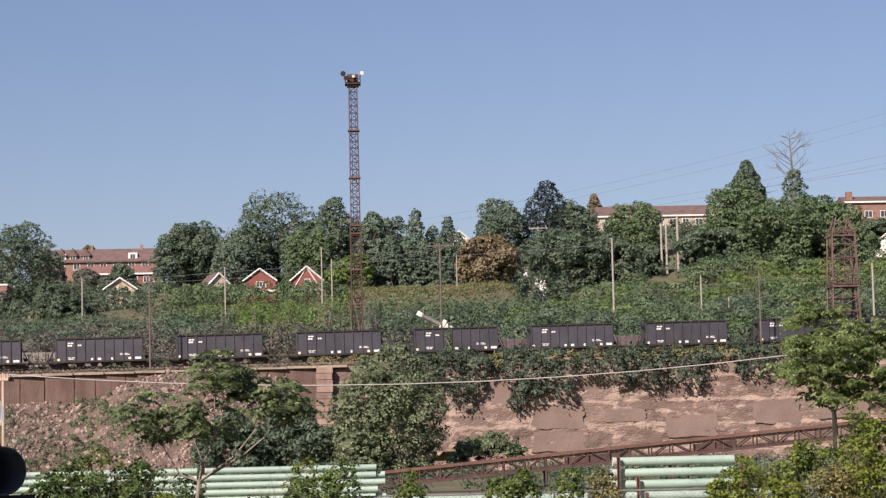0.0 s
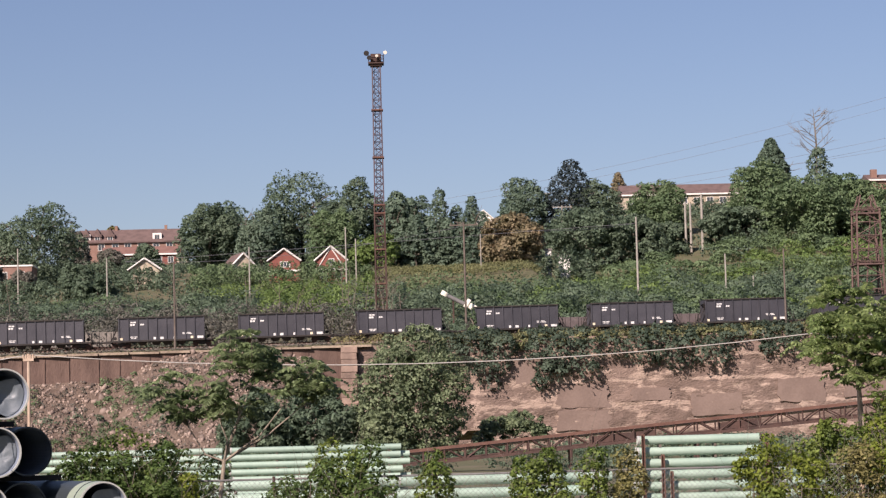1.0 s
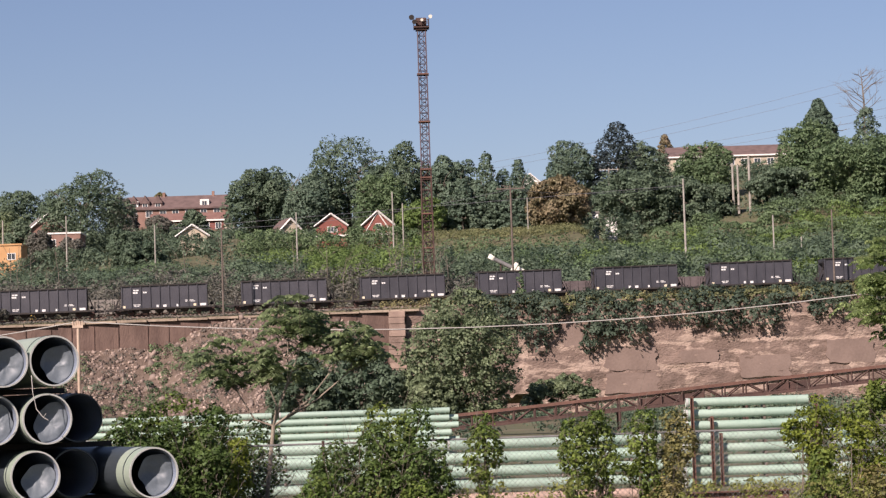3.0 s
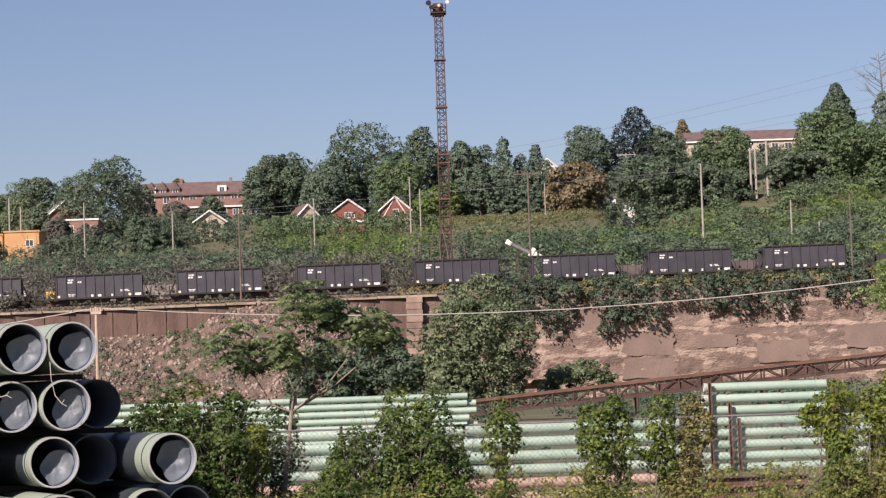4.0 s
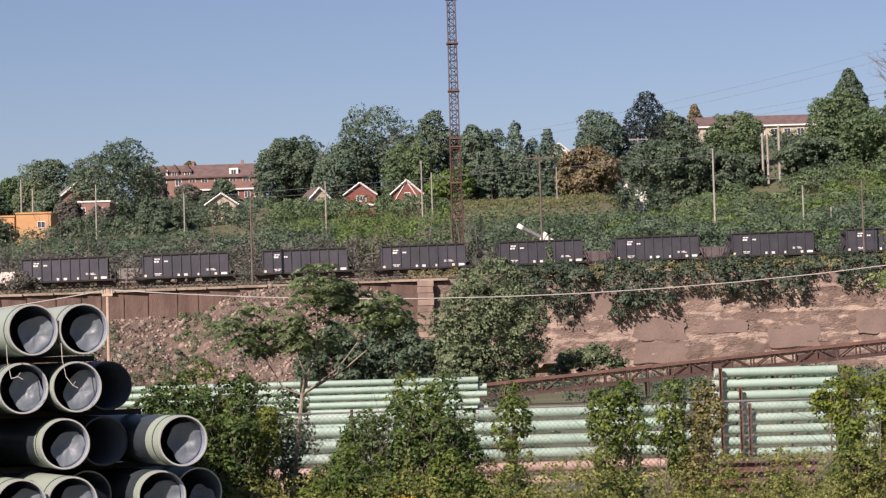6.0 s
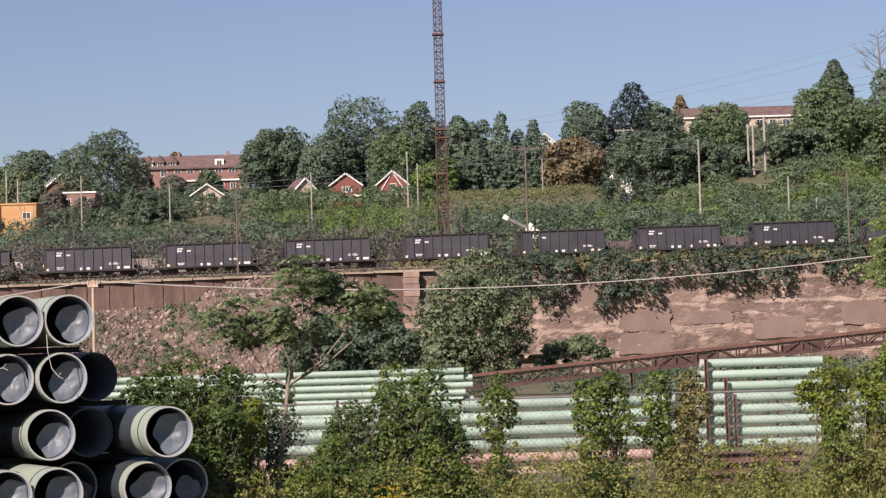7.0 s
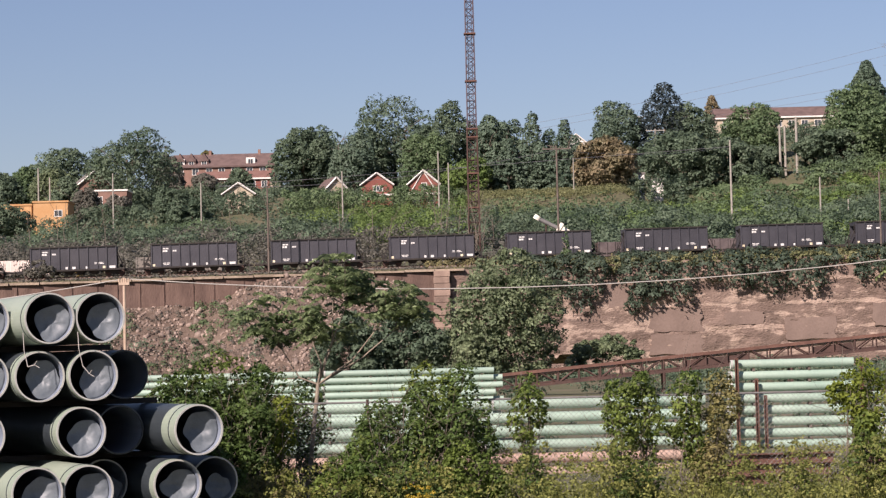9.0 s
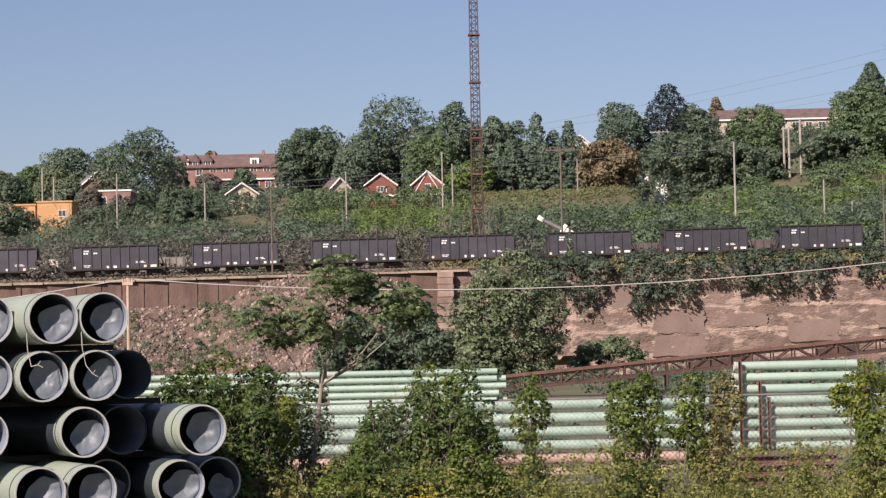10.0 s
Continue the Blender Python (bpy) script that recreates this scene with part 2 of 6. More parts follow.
GALV = mat("galvanised_wire", (0.17, 0.175, 0.17), (0.26, 0.265, 0.255), 2.0, 0.5, metal=0.6)
COPING = mat("pale_coping_stone", (0.162, 0.123, 0.089), (0.357, 0.289, 0.212), 0.25, 0.9, bump=0.3)
TIMBER = mat("old_timber", (0.16, 0.11, 0.08), (0.28, 0.2, 0.15), 2.0, 0.9)
WHITE_PAINT = mat("chalky_white_paint", (0.62, 0.58, 0.48), (0.80, 0.77, 0.66), 1.0, 0.6)
YELLOW_PAINT = mat("yellow_paint", (0.55, 0.34, 0.05), (0.66, 0.44, 0.09), 1.0, 0.6)


# ---- mesh tools ----
def part(name, bm, material, parent=None, label="", smooth=False):
    me = bpy.data.meshes.new(name)
    bm.to_mesh(me)
    bm.free()
    me.materials.append(material)
    if smooth:
        me.shade_smooth()
    ob = new(name, me)
    if parent is not None:
        ob.parent = parent
    return tagged(ob, label)


def raw(name, verts, faces, material, parent=None, label="", smooth=False, normals=None):
    """A mesh from numpy arrays; faces all with the same count of corners."""
    me = bpy.data.meshes.new(name)
    verts, faces = np.asarray(verts, "f"), np.asarray(faces, "i")
    k = faces.shape[1]
    me.vertices.add(len(verts))
    me.vertices.foreach_set("co", verts.ravel())
    me.loops.add(faces.size)
    me.loops.foreach_set("vertex_index", faces.ravel())
    me.polygons.add(len(faces))
    me.polygons.foreach_set("loop_start", np.arange(0, faces.size, k, dtype="i"))
    me.update(calc_edges=True)
    me.materials.append(material)
    if smooth or normals is not None:
        me.shade_smooth()
    if normals is not None:
        me.normals_split_custom_set_from_vertices(np.asarray(normals, "f"))
    ob = new(name, me)
    if parent is not None:
        ob.parent = parent
    return tagged(ob, label)


def box(bm, x0, x1, y0, y1, z0, z1, m=None):
    t = Matrix.Translation(((x0 + x1) / 2, (y0 + y1) / 2, (z0 + z1) / 2)) @ Matrix.Diagonal((x1 - x0, y1 - y0, z1 - z0, 1))
    return bmesh.ops.create_cube(bm, size=1, matrix=m @ t if m else t)["verts"]


def rod(bm, a, b, r, r2=None, n=8, caps=True):
    a, b = Vector(a), Vector(b)
    d = b - a
    m = Matrix.Translation((a + b) / 2) @ d.to_track_quat("Z", "Y").to_matrix().to_4x4()
    bmesh.ops.create_cone(bm, cap_ends=caps, segments=n, radius1=r, radius2=r if r2 is None else r2, depth=d.length, matrix=m)


def tube(bm, r, length, wall, n=32, y0=0.0):
    """A hollow tube along +y from y0."""
    rings = []
    for y, rr in ((y0, r), (y0 + length, r), (y0 + length, r - wall), (y0, r - wall)):
        rings.append([bm.verts.new((rr * math.cos(2 * math.pi * i / n), y, rr * math.sin(2 * math.pi * i / n))) for i in range(n)])
    for k in range(4):
        p, q = rings[k], rings[(k + 1) % 4]
        for i in range(n):
            bm.faces.new((p[i], q[i], q[(i + 1) % n], p[(i + 1) % n]))
    bmesh.ops.recalc_face_normals(bm, faces=bm.faces)


def thing(name, m, label, category, group=""):
    ob = new(name)
    ob.matrix_world = m
    ob.empty_display_size = 0.3
    return tagged(ob, label, category, group)


def polytube(bm, pts, r, n=5):
    """One continuous thin tube through the given places."""
    pts = [Vector(p) for p in pts]
    rings = []
    for i, p in enumerate(pts):
        d = pts[min(i + 1, len(pts) - 1)] - pts[max(i - 1, 0)]
        q = d.to_track_quat("Z", "Y")
        rings.append([bm.verts.new(p + q @ Vector((r * math.cos(2 * math.pi * k / n), r * math.sin(2 * math.pi * k / n), 0))) for k in range(n)])
    for a, b in zip(rings, rings[1:]):
        for k in range(n):
            bm.faces.new((a[k], a[(k + 1) % n], b[(k + 1) % n], b[k]))


def smoothstep(a, b, v):
    t = np.clip((np.asarray(v, float) - a) / (b - a), 0, 1)
    return t * t * (3 - 2 * t)


# ---- the lie of the land ----
SKEW = -0.079                     # the wall and the track draw slightly away on the right
WALL_S = 302.0                    # wall face where x = 0


def rail_z(x):
    return 17.06 + 0.0121 * x


def track_y(x):
    return 311.0 - SKEW * x


def land(x, y):
    x, y = np.asarray(x, float), np.asarray(y, float)
    s = y + SKEW * x
    low = np.interp(y, [-60, 0, 14, 34, 60, 95, 270, 299], [2.4, 2.4, 1.9, 0.36, 0.2, 0.0, 1.0, 1.6])
    low = low - smoothstep(76, 88, y) * smoothstep(170, 140, y) * (1 - smoothstep(10.6, 11.3, x))
    bench = rail_z(x) - 0.75
    s0, s = s, s + 0.149 * x * smoothstep(335, 400, s)      # the hill itself lies a little askew of the track
    hill = np.interp(s, [316, 326, 345, 420, 445, 480, 520, 600, 660, 900, 4000], [0, 1.0, 4.0, 11.5, 14.0, 20.0, 25.0, 34, 40, 34, -18])
    hill = hill + smoothstep(20, 100, x) * np.interp(s, [380, 440, 520, 620, 900, 4000], [0, 3.0, 7, 10, 8, 0])
    hill = hill + 6.0 * smoothstep(0, 6, x) * smoothstep(40, 32, x) * smoothstep(395, 416, s) * smoothstep(480, 440, s)
    hill = hill - smoothstep(-40, -110, x) * np.interp(s, [330, 440, 620, 4000], [0, 2.5, 1.0, 0])
    up = bench + hill
    return np.where(s0 < WALL_S + 0.9, low, up)


def landz(x, y):
    return float(land(x, y))


def build_ground():
    ss = np.concatenate([np.arange(-60, 290, 5.0), [290, 295, WALL_S + 0.8, WALL_S + 1.0], np.arange(302, 350, 2.0), np.arange(350, 700, 6.0), [720, 760, 820, 900, 1100, 1500, 2200, 3200, 4200]])
    xs = np.concatenate([[-4000, -2000, -1000, -500, -300], np.arange(-200, 201, 4.0), [300, 500, 1000, 2000, 4000]])
    X, S = np.meshgrid(xs, ss)
    Xc = np.clip(X, -220, 220)
    Y = S - SKEW * Xc
    Z = land(Xc, Y)
    rng = np.random.default_rng(5)
    Z = Z + np.where((S > 318) & (S < 700), rng.normal(0, 0.25, Z.shape), 0)
    v = np.stack([X, Y, Z], -1).reshape(-1, 3)
    w = len(xs)
    i = np.arange(len(ss) - 1)[:, None] * w + np.arange(w - 1)[None]
    f = np.stack([i, i + 1, i + w + 1, i + w], -1).reshape(-1, 4)
    tagged(raw("ground", v, f, GROUND), "grassy yard and overgrown hillside ground", "ground", kind="structure")


build_ground()


def relief_wall(name, x0, x1, z0f, z1f, mt, label, depth, res=0.45, lay=0.9, seed=1, back=1.2):
    """A weathered retaining wall: a thick slab whose face is broken into ledges and spalls."""
    nx, nz = int((x1 - x0) / res), 42
    xs = np.linspace(x0, x1, nx + 1)
    v, f = [], []
    for i, x in enumerate(xs):
        a, b = z0f(x), z1f(x)
        for k in range(nz + 1):
            z = a + (b - a) * k / nz
            row = math.floor(z / lay + 0.25 * noise.noise(Vector((x * 0.12, seed, 2.0))))
            col = math.floor(x / 4.3 + 0.5 * (row % 2) + 0.3 * noise.noise(Vector((z * 0.5, seed, 8.0))))
            q = noise.noise(Vector((x * 0.10 + seed, z * 0.20, 0.3)))
            cell = noise.noise(Vector((col * 7.31, row * 3.77, seed)))
            g = noise.noise(Vector((x * 0.9, z * 1.3, seed + 5.0)))
            d = depth * (0.35 * (cell > 0.12) + 0.30 * (q > 0.18) + 0.16 * g + 0.10 * q)
            v.append((x, WALL_S - SKEW * x - 0.25 + d, z))
    n1 = len(v)
    for i, x in enumerate(xs):
        for k in range(nz + 1):
            v.append((x, WALL_S - SKEW * x + back, v[i * (nz + 1) + k][2]))
    h = nz + 1
    for i in range(nx):
        for k in range(nz):
            p = i * h + k
            f.append((p, p + h, p + h + 1, p + 1))
            f.append((n1 + p, n1 + p + 1, n1 + p + h + 1, n1 + p + h))
        for k in (0, nz):
            p = i * h + k
            f.append((p, n1 + p, n1 + p + h, p + h) if k == 0 else (p, p + h, n1 + p + h, n1 + p))
    for i in (0, nx):
        for k in range(nz):
            p = i * h + k
            f.append((p, p + 1, n1 + p + 1, n1 + p))
    return tagged(raw(name, v, f, mt), label, "retaining wall", kind="structure")


wall_east = relief_wall("wall_east", -0.02, 150.0, lambda x: 1.0, lambda x: rail_z(x) - 0.9 - 0.5 * noise.noise(Vector((x * 0.15, 0, 0))), ROCKWALL,
            "tall weathered pink concrete retaining wall with spalled ledges", 0.62, res=0.40, lay=1.55)
relief_wall("wall_west", -150.0, -0.05, lambda x: 1.0, lambda x: rail_z(x) - 1.25, REDWALL,
            "red-brown concrete retaining wall below the railway", 0.12, res=1.2, seed=7)


def build_slabs():
    """Smooth concrete faces that still stand proud of the spalled wall."""
    rng = random.Random(12)
    for x, z, w, h in ((30.3, 8.5, 7.0, 3.1), (30.2, 5.3, 7.0, 2.6), (22.5, 12.0, 2.6, 3.2), (48.5, 7.0, 6.6, 3.0), (39.5, 8.6, 5.4, 1.6), (60.5, 8.7, 6.6, 3.2),
                       (72.0, 5.7, 7.6, 2.9), (70.0, 9.0, 6.8, 2.8), (81.5, 8.9, 7.8, 2.9), (80.0, 5.6, 6.8, 2.6), (93.0, 8.9, 9.0, 2.9)):
        bm = bmesh.new()
        bmesh.ops.create_grid(bm, x_segments=14, y_segments=8, size=0.5)
        sd = rng.uniform(0, 40)
        for v in bm.verts:
            u, q = v.co.x, v.co.y
            ed = 1 + 0.17 * noise.noise(Vector((u * 5, q * 5, sd)))
            xx, zz = x + u * w * ed, z + q * h * ed
            v.co = (xx, WALL_S - SKEW * xx - 0.30 - 0.06 * noise.noise(Vector((xx * 0.5, zz * 0.5, sd))), zz)
        r = bmesh.ops.extrude_face_region(bm, geom=bm.faces[:])
        for v in r["geom"]:
            if isinstance(v, bmesh.types.BMVert):
                v.co.y += 1.2
        bmesh.ops.recalc_face_normals(bm, faces=bm.faces)
        part("slab", bm, SLAB, wall_east)


build_slabs()


def build_coping():
    bm = bmesh.new()
    x = -150.0
    while x < 2:
        z = rail_z(x) - 1.25
        y = WALL_S - SKEW * x
        box(bm, x, x + 3.95, y - 0.55, y + 1.3, z + 0.005, z + 0.30 + random.uniform(-0.05, 0.05))
        x += 4.0
    tagged(part("wall_coping", bm, COPING), "pale weathered coping along the wall top", "coping", kind="structure")
    bm = bmesh.new()
    for x in np.cumsum(np.random.default_rng(2).uniform(1.6, 4.2, 48)) - 148:
        y = WALL_S - SKEW * x
        box(bm, x, x + 0.05, y - 0.36, y - 0.1, 9, rail_z(x) - 1.3)
    tagged(part("wall_rib", bm, RUST_DARK), "dark vertical joints of the red-brown wall", "rib", kind="structure")
    rb = random.Random(44)
    butt = None
    for k in range(17):
        bm = bmesh.new()
        box(bm, -2.2 + rb.uniform(-.1, .1), 0.0 + rb.uniform(-.1, .1), WALL_S - 1.4 + rb.uniform(-.1, .1), WALL_S + 0.4, 1.4 + k * 0.85, 1.4 + k * 0.85 + 0.82)
        bmesh.ops.bevel(bm, geom=bm.edges[:], offset=0.05, segments=1, affect="EDGES")
        if butt is None:
            butt = tagged(part("wall_buttress", bm, BUTTRESS), "pink stone-block buttress against the wall", "buttress", kind="structure")
        else:
            part("block", bm, BUTTRESS, butt)


build_coping()


def rocks(name, label, material, centres, sizes, seed):
    """Many angular stones in one mesh."""
    rng = np.random.default_rng(seed)
    base = np.array([(-1, -1, -1), (1, -1, -1), (1, 1, -1), (-1, 1, -1), (-1, -1, 1), (1, -1, 1), (1, 1, 1), (-1, 1, 1)], float)
    fb = np.array([(0, 3, 2, 1), (4, 5, 6, 7), (0, 1, 5, 4), (1, 2, 6, 5), (2, 3, 7, 6), (3, 0, 4, 7)])
    n = len(centres)
    v = base[None] * (0.5 + 0.5 * rng.random((n, 8, 1))) * np.asarray(sizes)[:, None, None] * (0.5 + rng.random((n, 1, 3)))
    q = rng.normal(size=(n, 4))
    q /= np.linalg.norm(q, axis=1)[:, None]
    w, x, y, z = q.T
    R = np.stack([1 - 2 * (y * y + z * z), 2 * (x * y - w * z), 2 * (x * z + w * y), 2 * (x * y + w * z), 1 - 2 * (x * x + z * z), 2 * (y * z - w * x),
                  2 * (x * z - w * y), 2 * (y * z + w * x), 1 - 2 * (x * x + y * y)], -1).reshape(n, 3, 3)
    v = np.einsum("nij,nkj->nki", R, v) + np.asarray(centres)[:, None]
    f = (fb[None] + 8 * np.arange(n)[:, None, None]).reshape(-1, 4)
    return tagged(raw(name, v.reshape(-1, 3), f, material), label, "stones", kind="stuff")


def slope_z(x, y):
    """Rubble bank that leans against the west wall."""
    d = (WALL_S - SKEW * x) - y
    top = 12.0 + 0.7 * noise.noise(Vector((x * 0.08, 0, 0))) + 3.6 * float(smoothstep(-34, -22, x)) - 9.0 * float(smoothstep(-6.5, -2.2, x))
    return max(top - d * 0.62 + 0.7 * noise.noise(Vector((x * 0.2, y * 0.2, 1))), 0.6)


def build_rubble():
    v, f = [], []
    xs, ds = np.arange(-150, -1.5, 1.0), np.arange(0.1, 28, 1.0)
    for x in xs:
        for d in ds:
            y = WALL_S - SKEW * x - d
            v.append((x, y, slope_z(x, y)))
    h = len(ds)
    for i in range(len(xs) - 1):
        for k in range(h - 1):
            p = i * h + k
            f.append((p, p + 1, p + h + 1, p + h))
    tagged(raw("rubble_bank", v, f, RUBBLE_BED), "steep bank of brown rubble against the wall", "bank", kind="structure")
    rng = np.random.default_rng(3)
    c, s = [], []
    for _ in range(7800):
        x = rng.uniform(-80, -2)
        y = WALL_S - SKEW * x - rng.uniform(0.3, 21)
        c.append((x, y, slope_z(x, y)))
        s.append(rng.uniform(0.07, 0.24) * (2.0 if rng.random() < 0.05 else 1))
    rocks("rubble", "loose pinkish-brown rubble stones on the bank", RUBBLE, c, s, 4)


build_rubble()


def build_track():
    bm = bmesh.new()
    for s in (-0.72, 0.72):
        for x in range(-150, 150, 10):
            a, b = Vector((x, track_y(x) + s, rail_z(x) - 0.08)), Vector((x + 9.99, track_y(x + 10) + s, rail_z(x + 10) - 0.08))
            rod(bm, a, b, 0.08, n=4)
    tagged(part("rails", bm, RUST_DARK), "worn steel rails on the railway bench", "rails", kind="structure")
    v, f = [], []
    xs = np.arange(-150, 151, 2.0)
    prof = [(-2.9, -0.9), (-1.9, -0.25), (1.9, -0.25), (2.9, -0.9)]
    for x in xs:
        for o, z in prof:
            v.append((x, track_y(x) + o, rail_z(x) + z + random.uniform(-.04, .04)))
    for i in range(len(xs) - 1):
        for k in range(3):
            p = i * 4 + k
            f.append((p, p + 4, p + 5, p + 1))
    tagged(raw("track_bed", v, f, BALLAST), "dark stone ballast under the track", "ballast", kind="structure")
    bm = bmesh.new()
    for x in np.arange(-100, 120, 0.6):
        box(bm, x, x + 0.24, track_y(x) - 1.3, track_y(x) + 1.3, rail_z(x) - 0.3, rail_z(x) - 0.15)
    tagged(part("sleepers", bm, TIMBER), "dark timber sleepers under the rails", "sleepers", kind="structure")


build_track()


# ---- the coal train ----
PITCH, SPEED, BODY = 16.17, 5.026, 11.6
HEAD = -4.98                        # left body edge of one car at the start
TURN = math.atan2(-SKEW, 1.0)
CAR_RISE = math.atan(0.0121)


def car_pose(x):
    """Pose of a car whose coupling centre is above the track at x."""
    return Matrix.Translation((x, track_y(x), rail_z(x))) @ Euler((0, -CAR_RISE, TURN)).to_matrix().to_4x4()


def build_car():
    car = thing("hopper_car", Matrix(), "black ribbed steel coal hopper car rolling on the track", "railway car", "cars of the coal train")
    hb, w, zt, zb = BODY / 2, 1.55, 4.0, 0.95
    bm = bmesh.new()
    # open tub: sides, sloped ends, thickness through an inner shell
    for y0, y1 in ((-w, -w + 0.08), (w - 0.08, w)):
        fr = [bm.verts.new((x, y0, z)) for x, z in ((-hb, zt), (hb, zt), (hb, zb), (-hb, zb))]
        bk = [bm.verts.new((x, y1, z)) for x, z in ((-hb, zt), (hb, zt), (hb, zb), (-hb, zb))]
        bm.faces.new(fr), bm.faces.new(bk[::-1])
        for i in range(4):
            bm.faces.new((fr[i], bk[i], bk[(i + 1) % 4], fr[(i + 1) % 4]))
    for sgn in (-1, 1):
        a = [bm.verts.new((sgn * x, y, z)) for x, z, y in ((hb, 3.6, -w + .08), (hb, 3.6, w - .08), (hb - 2.6, zb + .3, w - .08), (hb - 2.6, zb + .3, -w + .08))]
        b = [bm.verts.new(v.co + Vector((0, 0, 0.08))) for v in a]
        bm.faces.new(a), bm.faces.new(b[::-1])
        for i in range(4):
            bm.faces.new((a[i], b[i], b[(i + 1) % 4], a[(i + 1) % 4]))
        box(bm, *sorted((sgn * (hb - 0.06), sgn * hb)), -w + .08, w - .08, 3.5, zt)
    box(bm, -hb + 2.6, hb - 2.6, -w + .08, w - .08, zb + .3, zb + .38)
    bmesh.ops.recalc_face_normals(bm, faces=bm.faces)
    part("body", bm, CAR_BLACK, car)
    for side in (-1, 1):
        for i in range(10):
            x = -hb + 0.08 + i * (BODY - 0.16) / 9
            bm = bmesh.new()
            box(bm, x - 0.07, x + 0.07, side * (w + 0.07) - 0.07, side * (w + 0.07) + 0.07, zb - 0.02, zt - 0.1)
            part("side_post", bm, CAR_BLACK, car)
        bm = bmesh.new()
        box(bm, -hb - 0.05, hb + 0.05, side * (w + 0.04) - 0.14, side * (w + 0.04) + 0.14, zt - 0.1, zt + 0.06)
        part("top_chord", bm, CAR_DARK, car)
        bm = bmesh.new()
        box(bm, -hb - 1.0, hb + 1.0, side * (w + 0.02) - 0.12, side * (w + 0.02) + 0.12, zb - 0.22, zb - 0.01)
        part("side_sill", bm, CAR_DARK, car)
    f = -w - 0.012
    marks = [("lettering", -hb + 1.65, 3.28, 0.72, 0.17), ("lettering", -hb + 1.6, 2.92, 0.62, 0.24), ("lettering", -hb + 2.95, 2.95, 0.5, 0.2),
             ("lettering", -hb + 1.6, 1.35, 1.0, 0.1), ("lettering", -hb + 1.7, 1.17, 0.7, 0.1), ("lettering", hb - 3.0, 1.75, 1.1, 0.09), ("lettering", hb - 3.0, 1.6, 1.3, 0.09)]
    for n, x, z, wd, ht in marks:
        bm = bmesh.new()
        box(bm, x, x + wd * 0.44, f - 0.006, f + 0.004, z, z + ht)
        box(bm, x + wd * 0.53, x + wd, f - 0.006, f + 0.004, z, z + ht)
        part(n, bm, STENCIL, car)
    for x, wd, mt in ((-hb + 0.12, 0.42, AMBER), (hb - 1.0, 0.8, STENCIL), (-hb + 4.7, 0.3, STENCIL), (-hb + 5.6, 0.45, STENCIL), (hb - 4.2, 0.4, STENCIL), (hb - 1.9, 0.35, AMBER)):
        bm = bmesh.new()
        box(bm, x, x + wd, f - 0.007, f + 0.004, zb + 0.05, zb + 0.36)
        part("reflector", bm, mt, car)
    for sgn in (-1, 1):
        bm = bmesh.new()
        box(bm, *sorted((sgn * (hb - 2.3), sgn * (hb + 1.75))), -0.22, 0.22, 0.62, 0.98)
        part("centre_sill", bm, CAR_DARK, car)
        bm = bmesh.new()
        box(bm, *sorted((sgn * (hb + 0.95), sgn * (hb + 1.1))), -w, w, 0.72, 1.0)
        part("end_beam", bm, CAR_DARK, car)
        bm = bmesh.new()
        rod(bm, (sgn * (hb + 1.7), 0, 0.8), (sgn * (PITCH / 2 - 0.04), 0, 0.8), 0.13, n=8)
        part("coupler", bm, CAR_DARK, car)
        for yy in (-w + 0.1, 0.45):
            bm = bmesh.new()
            rod(bm, (sgn * (hb + 0.95), yy, 1.0), (sgn * (hb + 0.1), yy, 2.9), 0.055, n=6)
            rod(bm, (sgn * (hb + 1.0), yy, 0.95), (sgn * (hb + 1.0), yy, 2.1), 0.045, n=6)
            part("end_strut", bm, CAR_DARK, car)
        bm = bmesh.new()
        for k in range(6):
            rod(bm, (sgn * (hb + 0.08), -w + 0.1, 1.2 + 0.42 * k), (sgn * (hb + 0.08), -w + 0.65, 1.2 + 0.42 * k), 0.02, n=5)
        for yy in (-w + 0.1, -w + 0.65):
            rod(bm, (sgn * (hb + 0.08), yy, 1.0), (sgn * (hb + 0.08), yy, 3.7), 0.025, n=5)
        part("ladder", bm, CAR_DARK, car)
        bm = bmesh.new()
        rod(bm, (sgn * (hb + 0.5), 0.2, 1.35), (sgn * (hb + 0.5), 1.0, 1.35), 0.22, n=12)
        part("brake_cylinder", bm, CAR_DARK, car)
        for k in (0, 1):
            bm = bmesh.new()
            xa = sgn * (0.75 + 1.9 * k)
            top = [bm.verts.new((xa + dx, dy, zb + .3)) for dx, dy in ((-.95, -1.3), (.95, -1.3), (.95, 1.3), (-.95, 1.3))]
            bot = [bm.verts.new((xa + dx, dy, 0.32)) for dx, dy in ((-.4, -.9), (.4, -.9), (.4, .9), (-.4, .9))]
            bm.faces.new(bot[::-1]), bm.faces.new(top)
            for i in range(4):
                bm.faces.new((bot[i], bot[(i + 1) % 4], top[(i + 1) % 4], top[i]))
            part("hopper_chute", bm, CAR_DARK, car)
        bogie = new("bogie")
        bogie.parent = car
        bogie.location = (sgn * (hb - 0.35), 0, 0)
        for y in (-1.0, 1.0):
            bm = bmesh.new()
            box(bm, -1.15, 1.15, y - 0.08, y + 0.08, 0.42, 0.58)
            box(bm, -0.45, 0.45, y - 0.1, y + 0.1, 0.24, 0.72)
            part("side_frame", bm, CAR_DARK, bogie)
